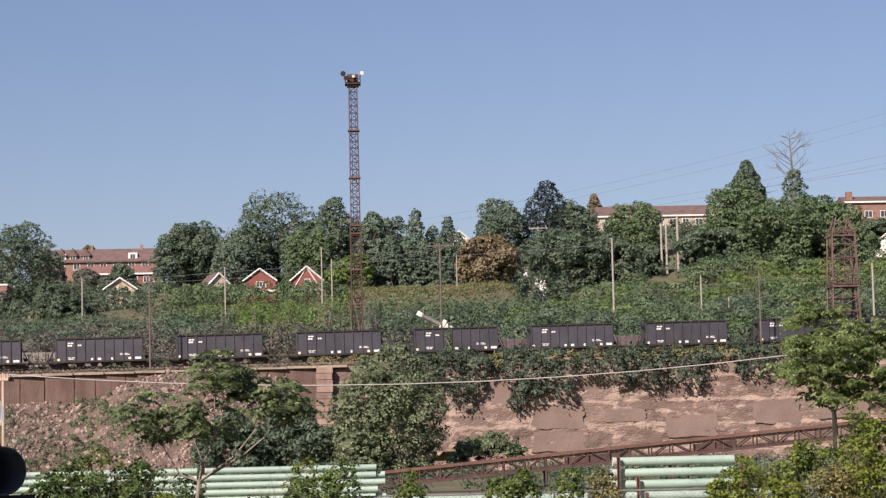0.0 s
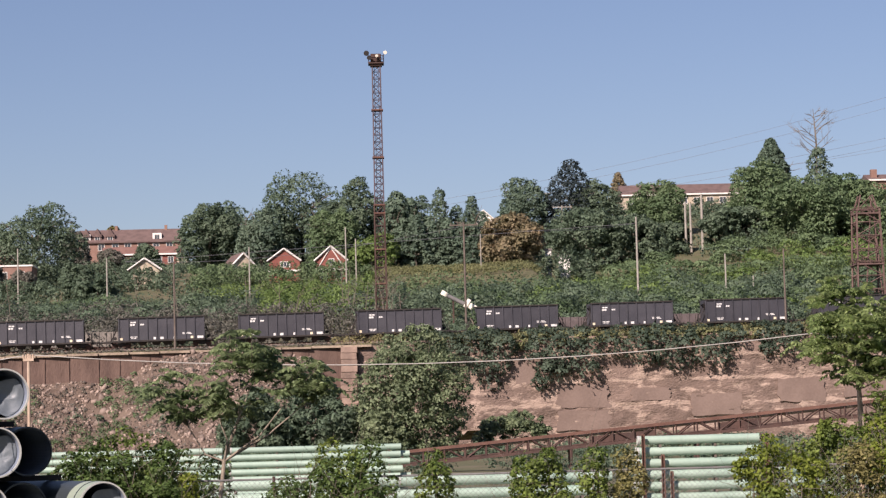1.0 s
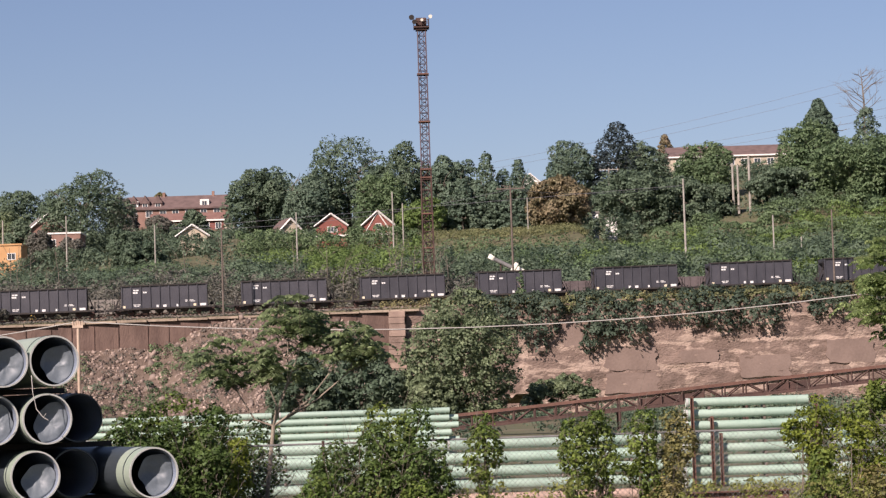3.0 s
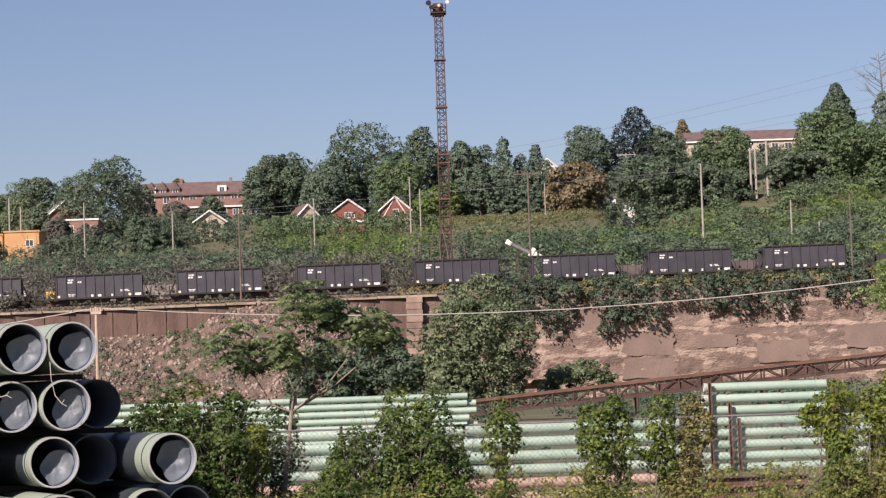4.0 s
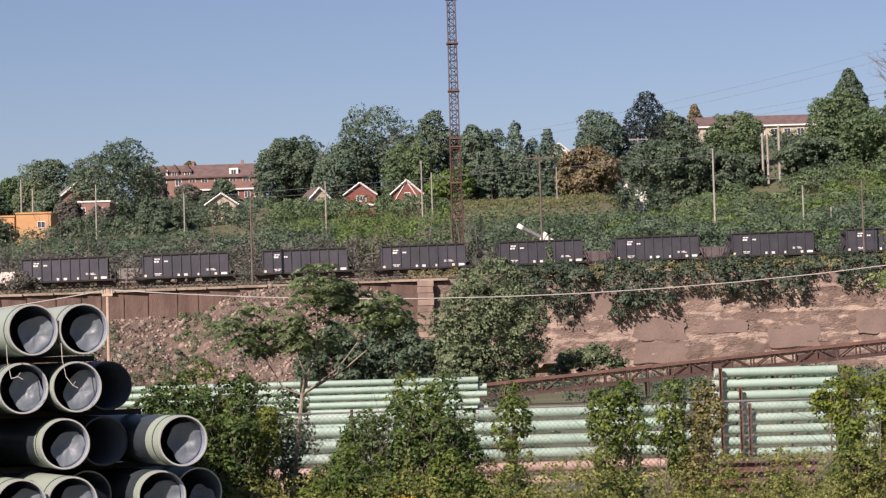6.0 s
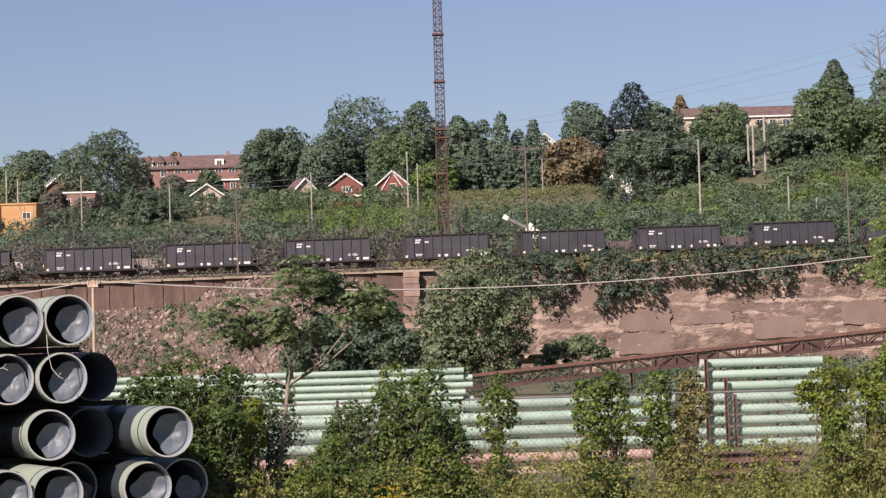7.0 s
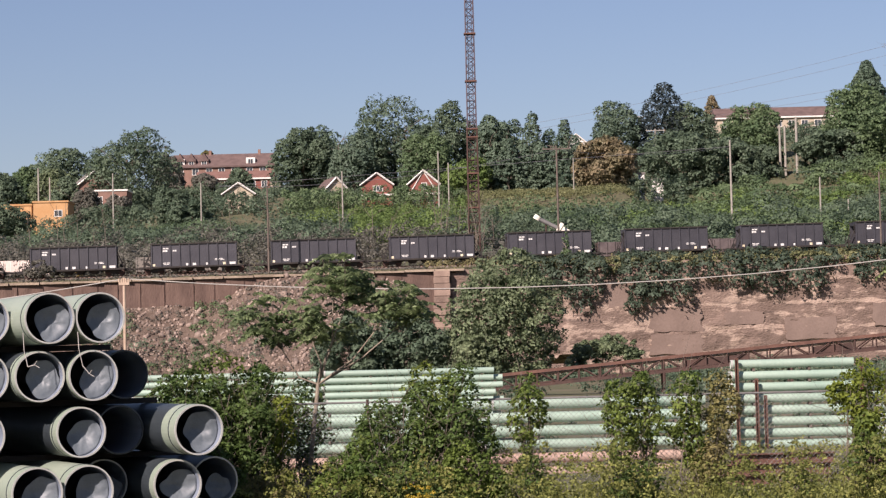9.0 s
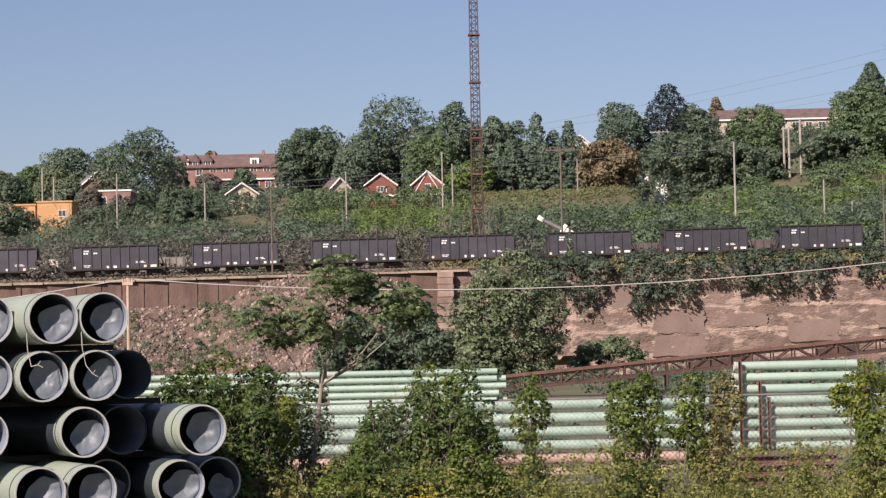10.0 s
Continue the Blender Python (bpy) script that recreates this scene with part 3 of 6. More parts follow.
        for x in (-0.88, 0.88):
            bm = bmesh.new()
            rod(bm, (0, -0.95, 0), (0, 0.95, 0), 0.08, n=8)
            for y in (-0.76, 0.76):
                rod(bm, (0, y - 0.07, 0), (0, y + 0.07, 0), 0.42, n=20)
                rod(bm, (0, y * 1.09 - 0.015, 0), (0, y * 1.09 + 0.015, 0), 0.2, n=6)
            ws = part("wheelset", bm, RUST_DARK, bogie)
            ws.location = (x, 0, 0.42)
    return car


CARS = []
first = build_car()
for k in range(-8, 6):
    CARS.append((k, first if k == -8 else copy_thing(first, Matrix())))


# ---- lattice work ----
def lattice(bm, w0, w1, z0, z1, n, r, rb, x=0.0, y=0.0):
    """A square lattice shaft that tapers from half-width w0 to w1."""
    cor = ((-1, -1), (1, -1), (1, 1), (-1, 1))
    lev = [(z0 + (z1 - z0) * i / n, w0 + (w1 - w0) * i / n) for i in range(n + 1)]
    for cx, cy in cor:
        rod(bm, (x + cx * w0, y + cy * w0, z0), (x + cx * w1, y + cy * w1, z1), r, n=5)
    for i in range(n):
        (za, wa), (zb, wb) = lev[i], lev[i + 1]
        for k in range(4):
            p, q = cor[k], cor[(k + 1) % 4]
            if i % 2:
                p, q = q, p
            rod(bm, (x + p[0] * wa, y + p[1] * wa, za), (x + q[0] * wb, y + q[1] * wb, zb), rb, n=4, caps=False)
            rod(bm, (x + p[0] * wa, y + p[1] * wa, za), (x + q[0] * wa, y + q[1] * wa, za), rb, n=4, caps=False)


def build_mast(x, y):
    z = landz(x, y)
    top = 58.3
    mast = thing("light_mast", pose(x, y, z), "tall rusty steel lattice mast with a lamp cabin on top", "mast")
    bm = bmesh.new()
    lattice(bm, 0.80, 0.72, 0, 37.5 - z, 13, 0.13, 0.06)
    part("lower_shaft", bm, RUST_DARK, mast, "rust-brown lower lattice shaft")
    bm = bmesh.new()
    lattice(bm, 0.66, 0.58, 37.5 - z, top - z, 20, 0.10, 0.05)
    part("upper_shaft", bm, TOWER_STEEL, mast, "dark purple-grey upper lattice shaft")
    for h in (26.0, 31.0, 36.3, 37.5, 44.5, 51.5):
        bm = bmesh.new()
        box(bm, -0.86, 0.86, -0.86, 0.86, h - z - 0.1, h - z + 0.1)
        part("landing", bm, RUST, mast)
    bm = bmesh.new()
    for k in range(45):
        rod(bm, (-0.3, 0.0, k * 0.8), (0.3, 0.0, k * 0.8), 0.03, n=4)
    for s in (-0.3, 0.3):
        rod(bm, (s, 0, 0), (s, 0, top - z), 0.04, n=4)
    part("ladder", bm, TOWER_STEEL, mast)
    h = top - z
    bm = bmesh.new()
    box(bm, -1.15, 1.15, -1.15, 1.15, h, h + 0.18)
    box(bm, -0.85, 0.85, -0.85, 0.85, h - 0.3, h)
    for s in (-1.1, 1.1):
        for q in (-1.1, 0, 1.1):
            rod(bm, (s, q, h), (s, q, h + 1.2), 0.05, n=5)
            rod(bm, (q, s, h), (q, s, h + 1.2), 0.05, n=5)
    for zz in (0.6, 1.15):
        for s in (-1.1, 1.1):
            rod(bm, (-1.1, s, h + zz), (1.1, s, h + zz), 0.05, n=5)
            rod(bm, (s, -1.1, h + zz), (s, 1.1, h + zz), 0.05, n=5)
    part("platform", bm, RUST_DARK, mast)
    bm = bmesh.new()
    box(bm, -0.8, 0.75, -0.8, 0.8, h + 0.3, h + 1.5)
    bmesh.ops.bevel(bm, geom=bm.edges[:], offset=0.08, segments=1, affect="EDGES")
    part("cabin", bm, RUST_DARK, mast, "rusty lamp cabin")
    for dx, dy, dz, mt, r in ((-1.4, -0.9, 1.6, CAR_DARK, 0.4), (-1.0, -1.1, 0.9, CAR_DARK, 0.35), (1.35, -1.0, 1.65, WHITE_PAINT, 0.28), (0.1, -1.2, 1.15, WHITE_PAINT, 0.22)):
        bm = bmesh.new()
        rod(bm, (dx, dy, h + dz), (dx, dy - 0.35, h + dz - 0.1), r * 0.6, r, n=12)
        lamp = part("floodlight", bm, mt, mast)
        bm = bmesh.new()
        rod(bm, (dx, dy, h + dz), (dx * 0.7, -0.7, h + 1.0), 0.05, n=5)
        part("bracket", bm, CAR_DARK, lamp)


build_mast(3.75, 329.0)


def build_headframe(x, y):
    z = landz(x, y)
    hf = thing("steel_frame_tower", pose(x, y, z), "rusty open steel frame tower on the hillside", "tower")
    H = 39.0 - z
    bm = bmesh.new()
    lattice(bm, 2.15, 1.75, 0, H - 2.2, 8, 0.17, 0.09)
    lattice(bm, 1.5, 0.9, H - 2.2, H, 1, 0.12, 0.07)
    part("frame", bm, RUST_WORN, hf)
    for zz, w in ((H * 0.42, 2.2), (H - 3.0, 1.9)):
        bm = bmesh.new()
        box(bm, -w, w, -w, w, zz, zz + 0.2)
        part("deck", bm, RUST_WORN, hf)
        for k in range(4):
            turn = Matrix.Rotation(k * math.pi / 2, 4, "Z")
            bm = bmesh.new()
            for zz2 in (0.55, 1.0):
                rod(bm, turn @ Vector((-w, -w, zz + zz2)), turn @ Vector((w, -w, zz + zz2)), 0.05, n=4)
            for q in (-w, 0, w):
                rod(bm, turn @ Vector((q, -w, zz)), turn @ Vector((q, -w, zz + 1)), 0.05, n=4)
            part("railing", bm, RUST_WORN, hf)
    bm = bmesh.new()
    rod(bm, (-1.0, -1.6, 0), (0.6, -1.3, H - 1), 0.12, n=5)
    rod(bm, (2.0, -1.6, 0), (0.9, -1.3, H - 2), 0.12, n=5)
    part("brace", bm, RUST_WORN, hf)


build_headframe(79.0, 345.0)


# ---- pipes ----
def build_open_stack():
    """Large pipes with their open ends towards the yard road, in rows on timber battens."""
    a = radians(25)
    R, L = 0.455, 12.2
    rows = [
        (4.90, ((9.54, 40.5), (10.47, 40.0), (11.40, 40.4))),
        (3.87, ((9.42, 40.1), (10.35, 40.2), (11.28, 40.44), (12.21, 41.9))),
        (2.86, ((9.20, 39.5), (10.13, 46.0), (11.07, 40.44), (12.00, 41.5), (12.93, 40.3))),
        (1.86, ((9.07, 40.2), (10.00, 39.1), (10.93, 39.57), (11.86, 42.0), (12.79, 41.0), (13.72, 42.0))),
        (0.86, ((8.6, 40.2), (9.53, 40.4), (10.46, 40.1), (11.39, 40.6), (12.32, 40.9), (13.25, 41.3), (14.18, 41.8))),
    ]
    dark = {(1, 3), (2, 3), (3, 3), (3, 5), (2, 1)}
    films = {(0, 0), (0, 1), (0, 2), (1, 0), (1, 1), (1, 2), (2, 4), (2, 2), (3, 1), (3, 2), (3, 3), (3, 4), (3, 5)}
    # length of the lit green end; behind it shade is put into the colour
    lit_len = {(1, 0): 0.5, (1, 1): 0.4, (1, 2): 0.14, (2, 0): 0.4, (2, 2): 0.42, (2, 4): 0.75, (3, 4): 0.25}
    rng = random.Random(8)
    for ri, (z, row) in enumerate(rows):
        for ci, (s, y) in enumerate(row):
            x = (s - y * math.sin(a)) / math.cos(a)
            isdark = (ri, ci) in dark
            p = thing("steel_pipe", pose(x, y, z, 0, 0, 25), "dark-coated steel pipe with an open end in a stack" if isdark else
                      "pale green coated steel pipe with a bare rim in a stack", "pipe", "pipes of the open-ended stack")
            cut = lit_len.get((ri, ci), 0)
            if cut:
                bm = bmesh.new()
                tube(bm, R, cut, 0.016, 48, 0.04)
                part("lit_end", bm, GREEN_END, p, "pale green coating kept light at the lit end")
            bm = bmesh.new()
            tube(bm, R - (0.003 if cut else 0), L - cut, 0.016, 48, 0.04 + cut)
            part("shell", bm, PIPE_DARK if isdark or cut else GREEN_END, p, "outer coating, darkened for shade behind a lit end")
            bm = bmesh.new()
            tube(bm, R - 0.017, L - 0.1, 0.012, 48, 0.03)
            part("bore", bm, PIPE_BORE, p, "dark lining of the pipe")
            bm = bmesh.new()
            tube(bm, R - 0.003, 0.04, 0.027, 48, 0.0)
            part("rim", bm, PIPE_DARK if isdark and ri != 3 else PIPE_RIM, p, "bare pale steel rim")
            if not isdark:
                bm = bmesh.new()
                tube(bm, R + 0.008, 0.035, 0.012, 40, 0.26 + rng.uniform(-.05, .1))
                part("band", bm, PIPE_DARK, p, "dark rope band")
            if (ri, ci) in films:
                # a crumpled cover of clear film that has slipped into the pipe mouth
                bm = bmesh.new()
                sd = rng.uniform(0, 50)
                cx, cz, size = rng.uniform(0.13, 0.18), rng.uniform(-0.15, -0.06), rng.uniform(0.31, 0.37) * (0.75 if isdark else 1)
                rings = []
                for k in range(11):
                    ring = []
                    for q in range(36):
                        t = 2 * math.pi * q / 36
                        e = size * (1 + 0.30 * noise.noise(Vector((math.cos(t) * 1.3, math.sin(t) * 1.3, sd)))) * k / 10
                        px, pz = cx + e * math.cos(t), cz + e * math.sin(t)
                        d = math.hypot(px, pz)
                        lim = R - 0.036
                        if d > lim:
                            px, pz = px * lim / d, pz * lim / d
                        wr = abs(noise.noise(Vector((px * 4, pz * 4, sd)))) * 0.07 + abs(noise.noise(Vector((px * 14, pz * 14, sd)))) * 0.018
                        ring.append(bm.verts.new((px, 0.14 + 0.45 * (lim - min(d, lim)) + wr + 0.25 * max(0.0, d - 0.3), pz)))
                    rings.append(ring)
                for r0, r1 in zip(rings[:-1], rings[1:]):
                    for q in range(36):
                        bm.faces.new((r0[q], r1[q], r1[(q + 1) % 36], r0[(q + 1) % 36]))
                bmesh.ops.remove_doubles(bm, verts=bm.verts, dist=0.0005)
                part("film", bm, FILM, p, "crumpled grey plastic film", smooth=True)
    for z, s0, s1 in ((4.385, 9.0, 12.0), (3.365, 9.0, 12.9), (2.36, 8.7, 13.6), (1.36, 8.6, 14.3)):
        for d in (1.6, 6.0, 10.5):
            bm = bmesh.new()
            b = thing("timber_batten", pose(0, 0, z, 0, 0, 25), "timber batten coloured near black for the shade between pipe rows", "batten", "battens of the pipe stack")
            yy = 40.6 * math.cos(a) + 3.0 + d
            box(bm, s0 - 0.3, s1 + 0.2, yy, yy + 0.12, -0.052, 0.052)
            # near-black colour puts the shade between the rows into the planks
            part("plank", bm, CAR_DARK, b)
    for sx, y, z, l in ((10.02, 39.9, 4.35, 0.3), (10.95, 40.1, 4.35, 0.5)):
        x = (sx - y * math.sin(a)) / math.cos(a)
        st = thing("loose_strap", pose(x, y - 0.05, z), "frayed white strap hanging on the pipe stack", "strap")
        bm = bmesh.new()
        q = [Vector((0, 0, 0.3)), Vector((0.02, -.03, 0)), Vector((0.08, -.02, -0.3)), Vector((0.2, -.04, -0.45 * l / 0.5))]
        for i in range(3):
            rod(bm, q[i], q[i + 1], 0.008, n=5)
        rod(bm, q[3], q[3] + Vector((0.09, -0.01, -0.05)), 0.006, n=5)
        rod(bm, q[3], q[3] + Vector((0.05, -0.02, 0.07)), 0.006, n=5)
        part("webbing", bm, WIRE, st)


build_open_stack()


def build_side_stack(x0, x1, y, zbot, R, rows, cols, group, label, seed, mats, jag=0.35, slope=0.0, pitch=2.06):
    """Pipes that lie across the view, row on row."""
    rng = random.Random(seed)
    for r in range(rows):
        for c in range(cols if r < rows - 1 else 1):
            xa, xb = x0 + rng.uniform(-jag, jag), x1 + rng.uniform(-jag, jag)
            z = zbot + R + r * pitch * R
            p = thing("coated_pipe", pose(xa, y + c * 2.15 * R, z, 0, -slope, -90), label if mats(r) is GREEN_PIPE else "bare pinkish steel pipe in the bottom of a stack", "pipe", group)
            bm = bmesh.new()
            tube(bm, R, xb - xa, 0.02, 24)
            part("shell", bm, mats(r), p)
            bm = bmesh.new()
            tube(bm, R + 0.006, 0.12, 0.02, 24, (xb - xa) * rng.uniform(0.3, 0.7))
            part("weld_band", bm, mats(r), p)
            bm = bmesh.new()
            tube(bm, R + 0.01, 0.1, 0.022, 24, -0.02)
            part("end_cap_ring", bm, PIPE_RIM, p)


def side_battens(x0, x1, y, zbot, R, rows, pitch, step):
    for r in range(1, rows):
        for x in np.arange(x0 + 0.9, x1, step):
            z = zbot + r * pitch * R
            b = thing("timber_batten", pose(float(x), y, z), "dark timber batten between stacked pipes", "batten", "battens of the side stacks")
            bm = bmesh.new()
            t = (pitch - 2) * R
            box(bm, -0.05, 0.05, -R * 0.6, 2.6 * R, -t, 0.0)
            part("plank", bm, POLE_DARK, b)


for xa, xb in ((-18.4, -7.6), (-7.5, 2.6)):
    build_side_stack(xa, xb, 130, -1.0, 0.172, 11, 2, "mint pipes of the far stack", "mint green coated pipe in a long stack", 3, lambda r: GREEN_PIPE, pitch=2.42)
for xa, xb in ((-9.0, 1.2), (1.3, 10.3)):
    build_side_stack(xa, xb, 95, -1.0, 0.217, 6, 2, "mint pipes of the middle stack", "mint green coated pipe behind the fence", 5, lambda r: PINK_PIPE if r < 2 else GREEN_PIPE, pitch=2.62)
build_side_stack(11.5, 16.6, 94, -0.02, 0.182, 8, 2, "mint pipes of the stack with stanchions", "mint green coated pipe stacked between rusty stanchions", 7, lambda r: GREEN_PIPE, jag=0.12, pitch=2.62)
build_side_stack(17.6, 24.0, 94, -0.02, 0.189, 5, 2, "mint pipes of the stack with stanchions", "mint green coated pipe stacked between rusty stanchions", 9, lambda r: GREEN_PIPE, pitch=2.62)
side_battens(-18.4, 2.5, 130, -1.0, 0.172, 11, 2.42, 3.2)
side_battens(-9.0, 10.2, 95, -1.0, 0.217, 6, 2.62, 2.9)
side_battens(11.6, 16.6, 94, -0.02, 0.182, 8, 2.62, 2.3)
side_battens(17.7, 24.0, 94, -0.02, 0.189, 5, 2.62, 2.3)
for sx, h in ((11.75, 3.75), (12.55, 2.9), (12.9, 2.2), (16.9, 3.3)):
    st = thing("stanchion", pose(sx, 93.6, landz(sx, 93.6)), "rusty steel stanchion beside stacked pipes", "stanchion", "stanchions")
    bm = bmesh.new()
    box(bm, -0.07, 0.07, -0.02, 0.0, 0, h)
    box(bm, -0.07, -0.05, -0.14, -0.02, 0, h)
    box(bm, 0.05, 0.07, -0.14, -0.02, 0, h)
    part("channel", bm, RUST, st)


def build_truss():
    """An inclined rusty gallery that climbs to the right in front of the wall."""
    a, b = Vector((3.8, 200, 1.25)), Vector((78.0, 196, 7.35))
    tr = thing("inclined_truss", Matrix(), "long rusty steel truss gallery climbing past the wall", "truss bridge")
    d = b - a
    n = 40
    up = Vector((0, 0, 1.2))
    for off in (0, 1.8):
        o = Vector((0, off, 0))
        for k, (dz, nm) in enumerate(((0, "bottom_chord"), (1.2, "top_chord"))):
            bm = bmesh.new()
            m = (a + b) / 2 + o + Vector((0, 0, dz))
            rot = d.to_track_quat("X", "Z").to_matrix().to_4x4()
            box(bm, -d.length / 2, d.length / 2, -0.12, 0.12, -0.13, 0.13, Matrix.Translation(m) @ rot)
            part(nm, bm, RUST if k else RUST_DARK, tr)
        for i in range(n):
            p, q = a + d * (i / n) + o, a + d * ((i + 1) / n) + o
            bm = bmesh.new()
            rod(bm, p, p + up, 0.075, n=4)
            part("post", bm, RUST_DARK, tr)
            bm = bmesh.new()
            rod(bm, p, q + up, 0.065, n=4) if i % 2 else rod(bm, p + up, q, 0.065, n=4)
            part("diagonal", bm, RUST_DARK, tr)
    bm = bmesh.new()
    m = (a + b) / 2 + Vector((0, 0.9, 0.2))
    box(bm, -d.length / 2, d.length / 2, -0.85, 0.85, -0.05, 0.05, Matrix.Translation(m) @ d.to_track_quat("X", "Z").to_matrix().to_4x4())
    part("deck", bm, RUST_DARK, tr)
    bm = bmesh.new()
    rod(bm, a + Vector((0, 0.3, 0.95)), b + Vector((0, 0.3, 0.95)), 0.11, n=8)
    # pale colour stands in for the sunlit side face along the gallery
    part("service_pipe", bm, COPING, tr, "pale pipe along the gallery, its lit face put into the colour")
    for i0, i1 in ((9, 12), (15, 17)):
        bm = bmesh.new()
        p, q = a + d * (i0 / n), a + d * (i1 / n)
        box(bm, -(q - p).length / 2, (q - p).length / 2, -0.02, 0.02, -0.42, 0.3, Matrix.Translation((p + q) / 2 + Vector((0, 0.22, 0.5))) @ d.to_track_quat("X", "Z").to_matrix().to_4x4())
        part("side_plate", bm, RUST_DARK, tr, "rusty cladding plate")
    for i in range(2, n, 6):
        p = a + d * (i / n)
        for off in (0, 1.8):
            bm = bmesh.new()
            rod(bm, p + Vector((0, off, 0)), (p.x, p.y + off, landz(p.x, p.y) - 0.1), 0.14, n=6)
            part("leg", bm, RUST_DARK, tr)


build_truss()


# ---- plants ----
def leaf_quads(pos, nrm, size, rng, aspect=0.62):
    """One lozenge leaf for each place; returns vertices and faces."""
    n = len(pos)
    nrm = nrm / (np.linalg.norm(nrm, axis=1)[:, None] + 1e-9)
    t = np.cross(nrm, rng.normal(size=(n, 3)))
    t /= np.linalg.norm(t, axis=1)[:, None] + 1e-9
    b = np.cross(nrm, t)
    s = np.asarray(size)[:, None]
    if s.mean() > 0.1:
        v = np.stack([pos - t * s - b * s * aspect * 0.7, pos + t * s - b * s * aspect * 0.5, pos + t * s * 0.2 + b * s * aspect * 1.3], 1).reshape(-1, 3)
        return v, np.arange(3 * n).reshape(-1, 3)
    v = np.stack([pos - t * s, pos - b * s * aspect + t * s * 0.15, pos + t * s, pos + b * s * aspect + t * s * 0.15], 1).reshape(-1, 3)
    return v, np.arange(4 * n).reshape(-1, 4)


def face_along(v, f, soft):
    """Turns each leaf so that its face looks the way its soft normal does."""
    p = v[f[:, :3]]
    g = np.cross(p[:, 1] - p[:, 0], p[:, 2] - p[:, 0])
    turn = (g * soft).sum(1) < 0
    f = f.copy()
    f[turn] = f[turn][:, ::-1]
    return f


def unit(rng, n):
    d = rng.normal(size=(n, 3))
    return d / np.linalg.norm(d, axis=1)[:, None]


def clumped(rng, centres, radii, per, leaf, up=0.35, squash=0.8):
    """Leaves on the outer shells of many small clumps."""
    n = len(centres)
    d = unit(rng, n * per)
    d[:, 2] = np.where(rng.random(n * per) < 0.6, np.abs(d[:, 2]), d[:, 2])
    c = np.repeat(centres, per, 0)
    r = np.repeat(radii, per)[:, None]
    ph = np.repeat(rng.random((n, 3)) * 6.28, per, 0)
    bump = 1 + 0.16 * np.sin(5 * d + ph).sum(1, keepdims=True)
    inner = np.where(r > 0.9, 0.80, 0.55)
    pos = c + d * r * bump * (inner + (1.05 - inner) * rng.random((n * per, 1))) * np.array([1, 1, squash])
    nrm = d + 0.55 * rng.normal(size=d.shape) + np.array([0, 0, up])
    # leaves buried inside a neighbouring clump are left out
    own = np.repeat(np.arange(n), per)
    sc = np.array([1, 1, 1 / squash])
    cc = (np.asarray(centres) - np.mean(centres, 0)) * sc
    pp = (pos - np.mean(centres, 0)) * sc
    lim = (0.80 * np.asarray(radii)) ** 2
    keep = np.ones(len(pos), bool)
    c2 = (cc ** 2).sum(1)
    for a in range(0, len(pos), 6000):
        q = pp[a:a + 6000]
        d2 = (q ** 2).sum(1)[:, None] + c2[None] - 2 * q @ cc.T
        bad = d2 < lim[None]
        bad[np.arange(len(q)), own[a:a + 6000]] = False
        keep[a:a + 6000] = ~bad.any(1)
    pos, nrm, d = pos[keep], nrm[keep], d[keep]
    v, f = leaf_quads(pos, nrm, leaf * (0.6 + 0.7 * rng.random(len(pos))), rng)
    soft = d * np.array([1, 1, 0.8]) + 0.3 * rng.normal(size=d.shape) + np.array([0, 0, 0.42])
    soft /= np.linalg.norm(soft, axis=1)[:, None]
    return v, face_along(v, f, soft), np.repeat(soft, f.shape[1], 0)


def crown_points(rng, rx, ry, h0, h1, n, shape):
    """Clump centres inside a crown between two heights."""
    if shape == "cone" or shape == "column":
        z = rng.random(n) ** (1.25 if shape == "cone" else 0.95)
        w = (1 - z) ** 0.8 + 0.04 if shape == "cone" else np.minimum(1, 2.2 * (1 - z)) ** 0.8 * np.minimum(1, 0.55 + z * 2)
        if shape == "cone":
            w = w * (0.78 + 0.22 * np.sign(np.sin(z * 24)))
        a = rng.random(n) * 2 * np.pi
        q = w * (0.45 + 0.5 * rng.random(n) ** 0.5)
        return np.stack([rx * q * np.cos(a), ry * q * np.sin(a), h0 + (h1 - h0) * z], -1)
    if shape == "spire":
        z = rng.random(n) ** 0.9
        a = rng.random(n) * 2 * np.pi
        tier = 0.86 + 0.14 * np.sin(z * 40 + 2.0 * np.sin(a))
        q = ((1 - z) ** 0.62) * tier * (0.55 + 0.45 * rng.random(n) ** 0.5)
        return np.stack([rx * q * np.cos(a), ry * q * np.sin(a), h0 + (h1 - h0) * z], -1)
    # billowing crown: lobes spread over the envelope, clumps on the outer side of each lobe
    k = int(np.clip(n / 20, 9, 30))
    ld = unit(rng, k)
    ld[:, 2] = np.where(rng.random(k) < 0.35, np.abs(ld[:, 2]), ld[:, 2])
    lc = ld * (0.42 + 0.24 * rng.random((k, 1)))
    lr = 0.33 + 0.14 * rng.random(k)
    pick = rng.integers(0, k, n)
    d = unit(rng, n) + 0.5 * ld[pick] + np.array([0, -0.15, 0.15])
    d /= np.linalg.norm(d, axis=1)[:, None]
    q = lc[pick] + d * (lr[pick] * (0.72 + 0.3 * rng.random(n)))[:, None]
    mid, half = (h0 + h1) / 2, (h1 - h0) / 2
    return np.stack([rx * q[:, 0], ry * q[:, 1], mid + half * np.clip(q[:, 2], -0.98, 1.02)], -1)


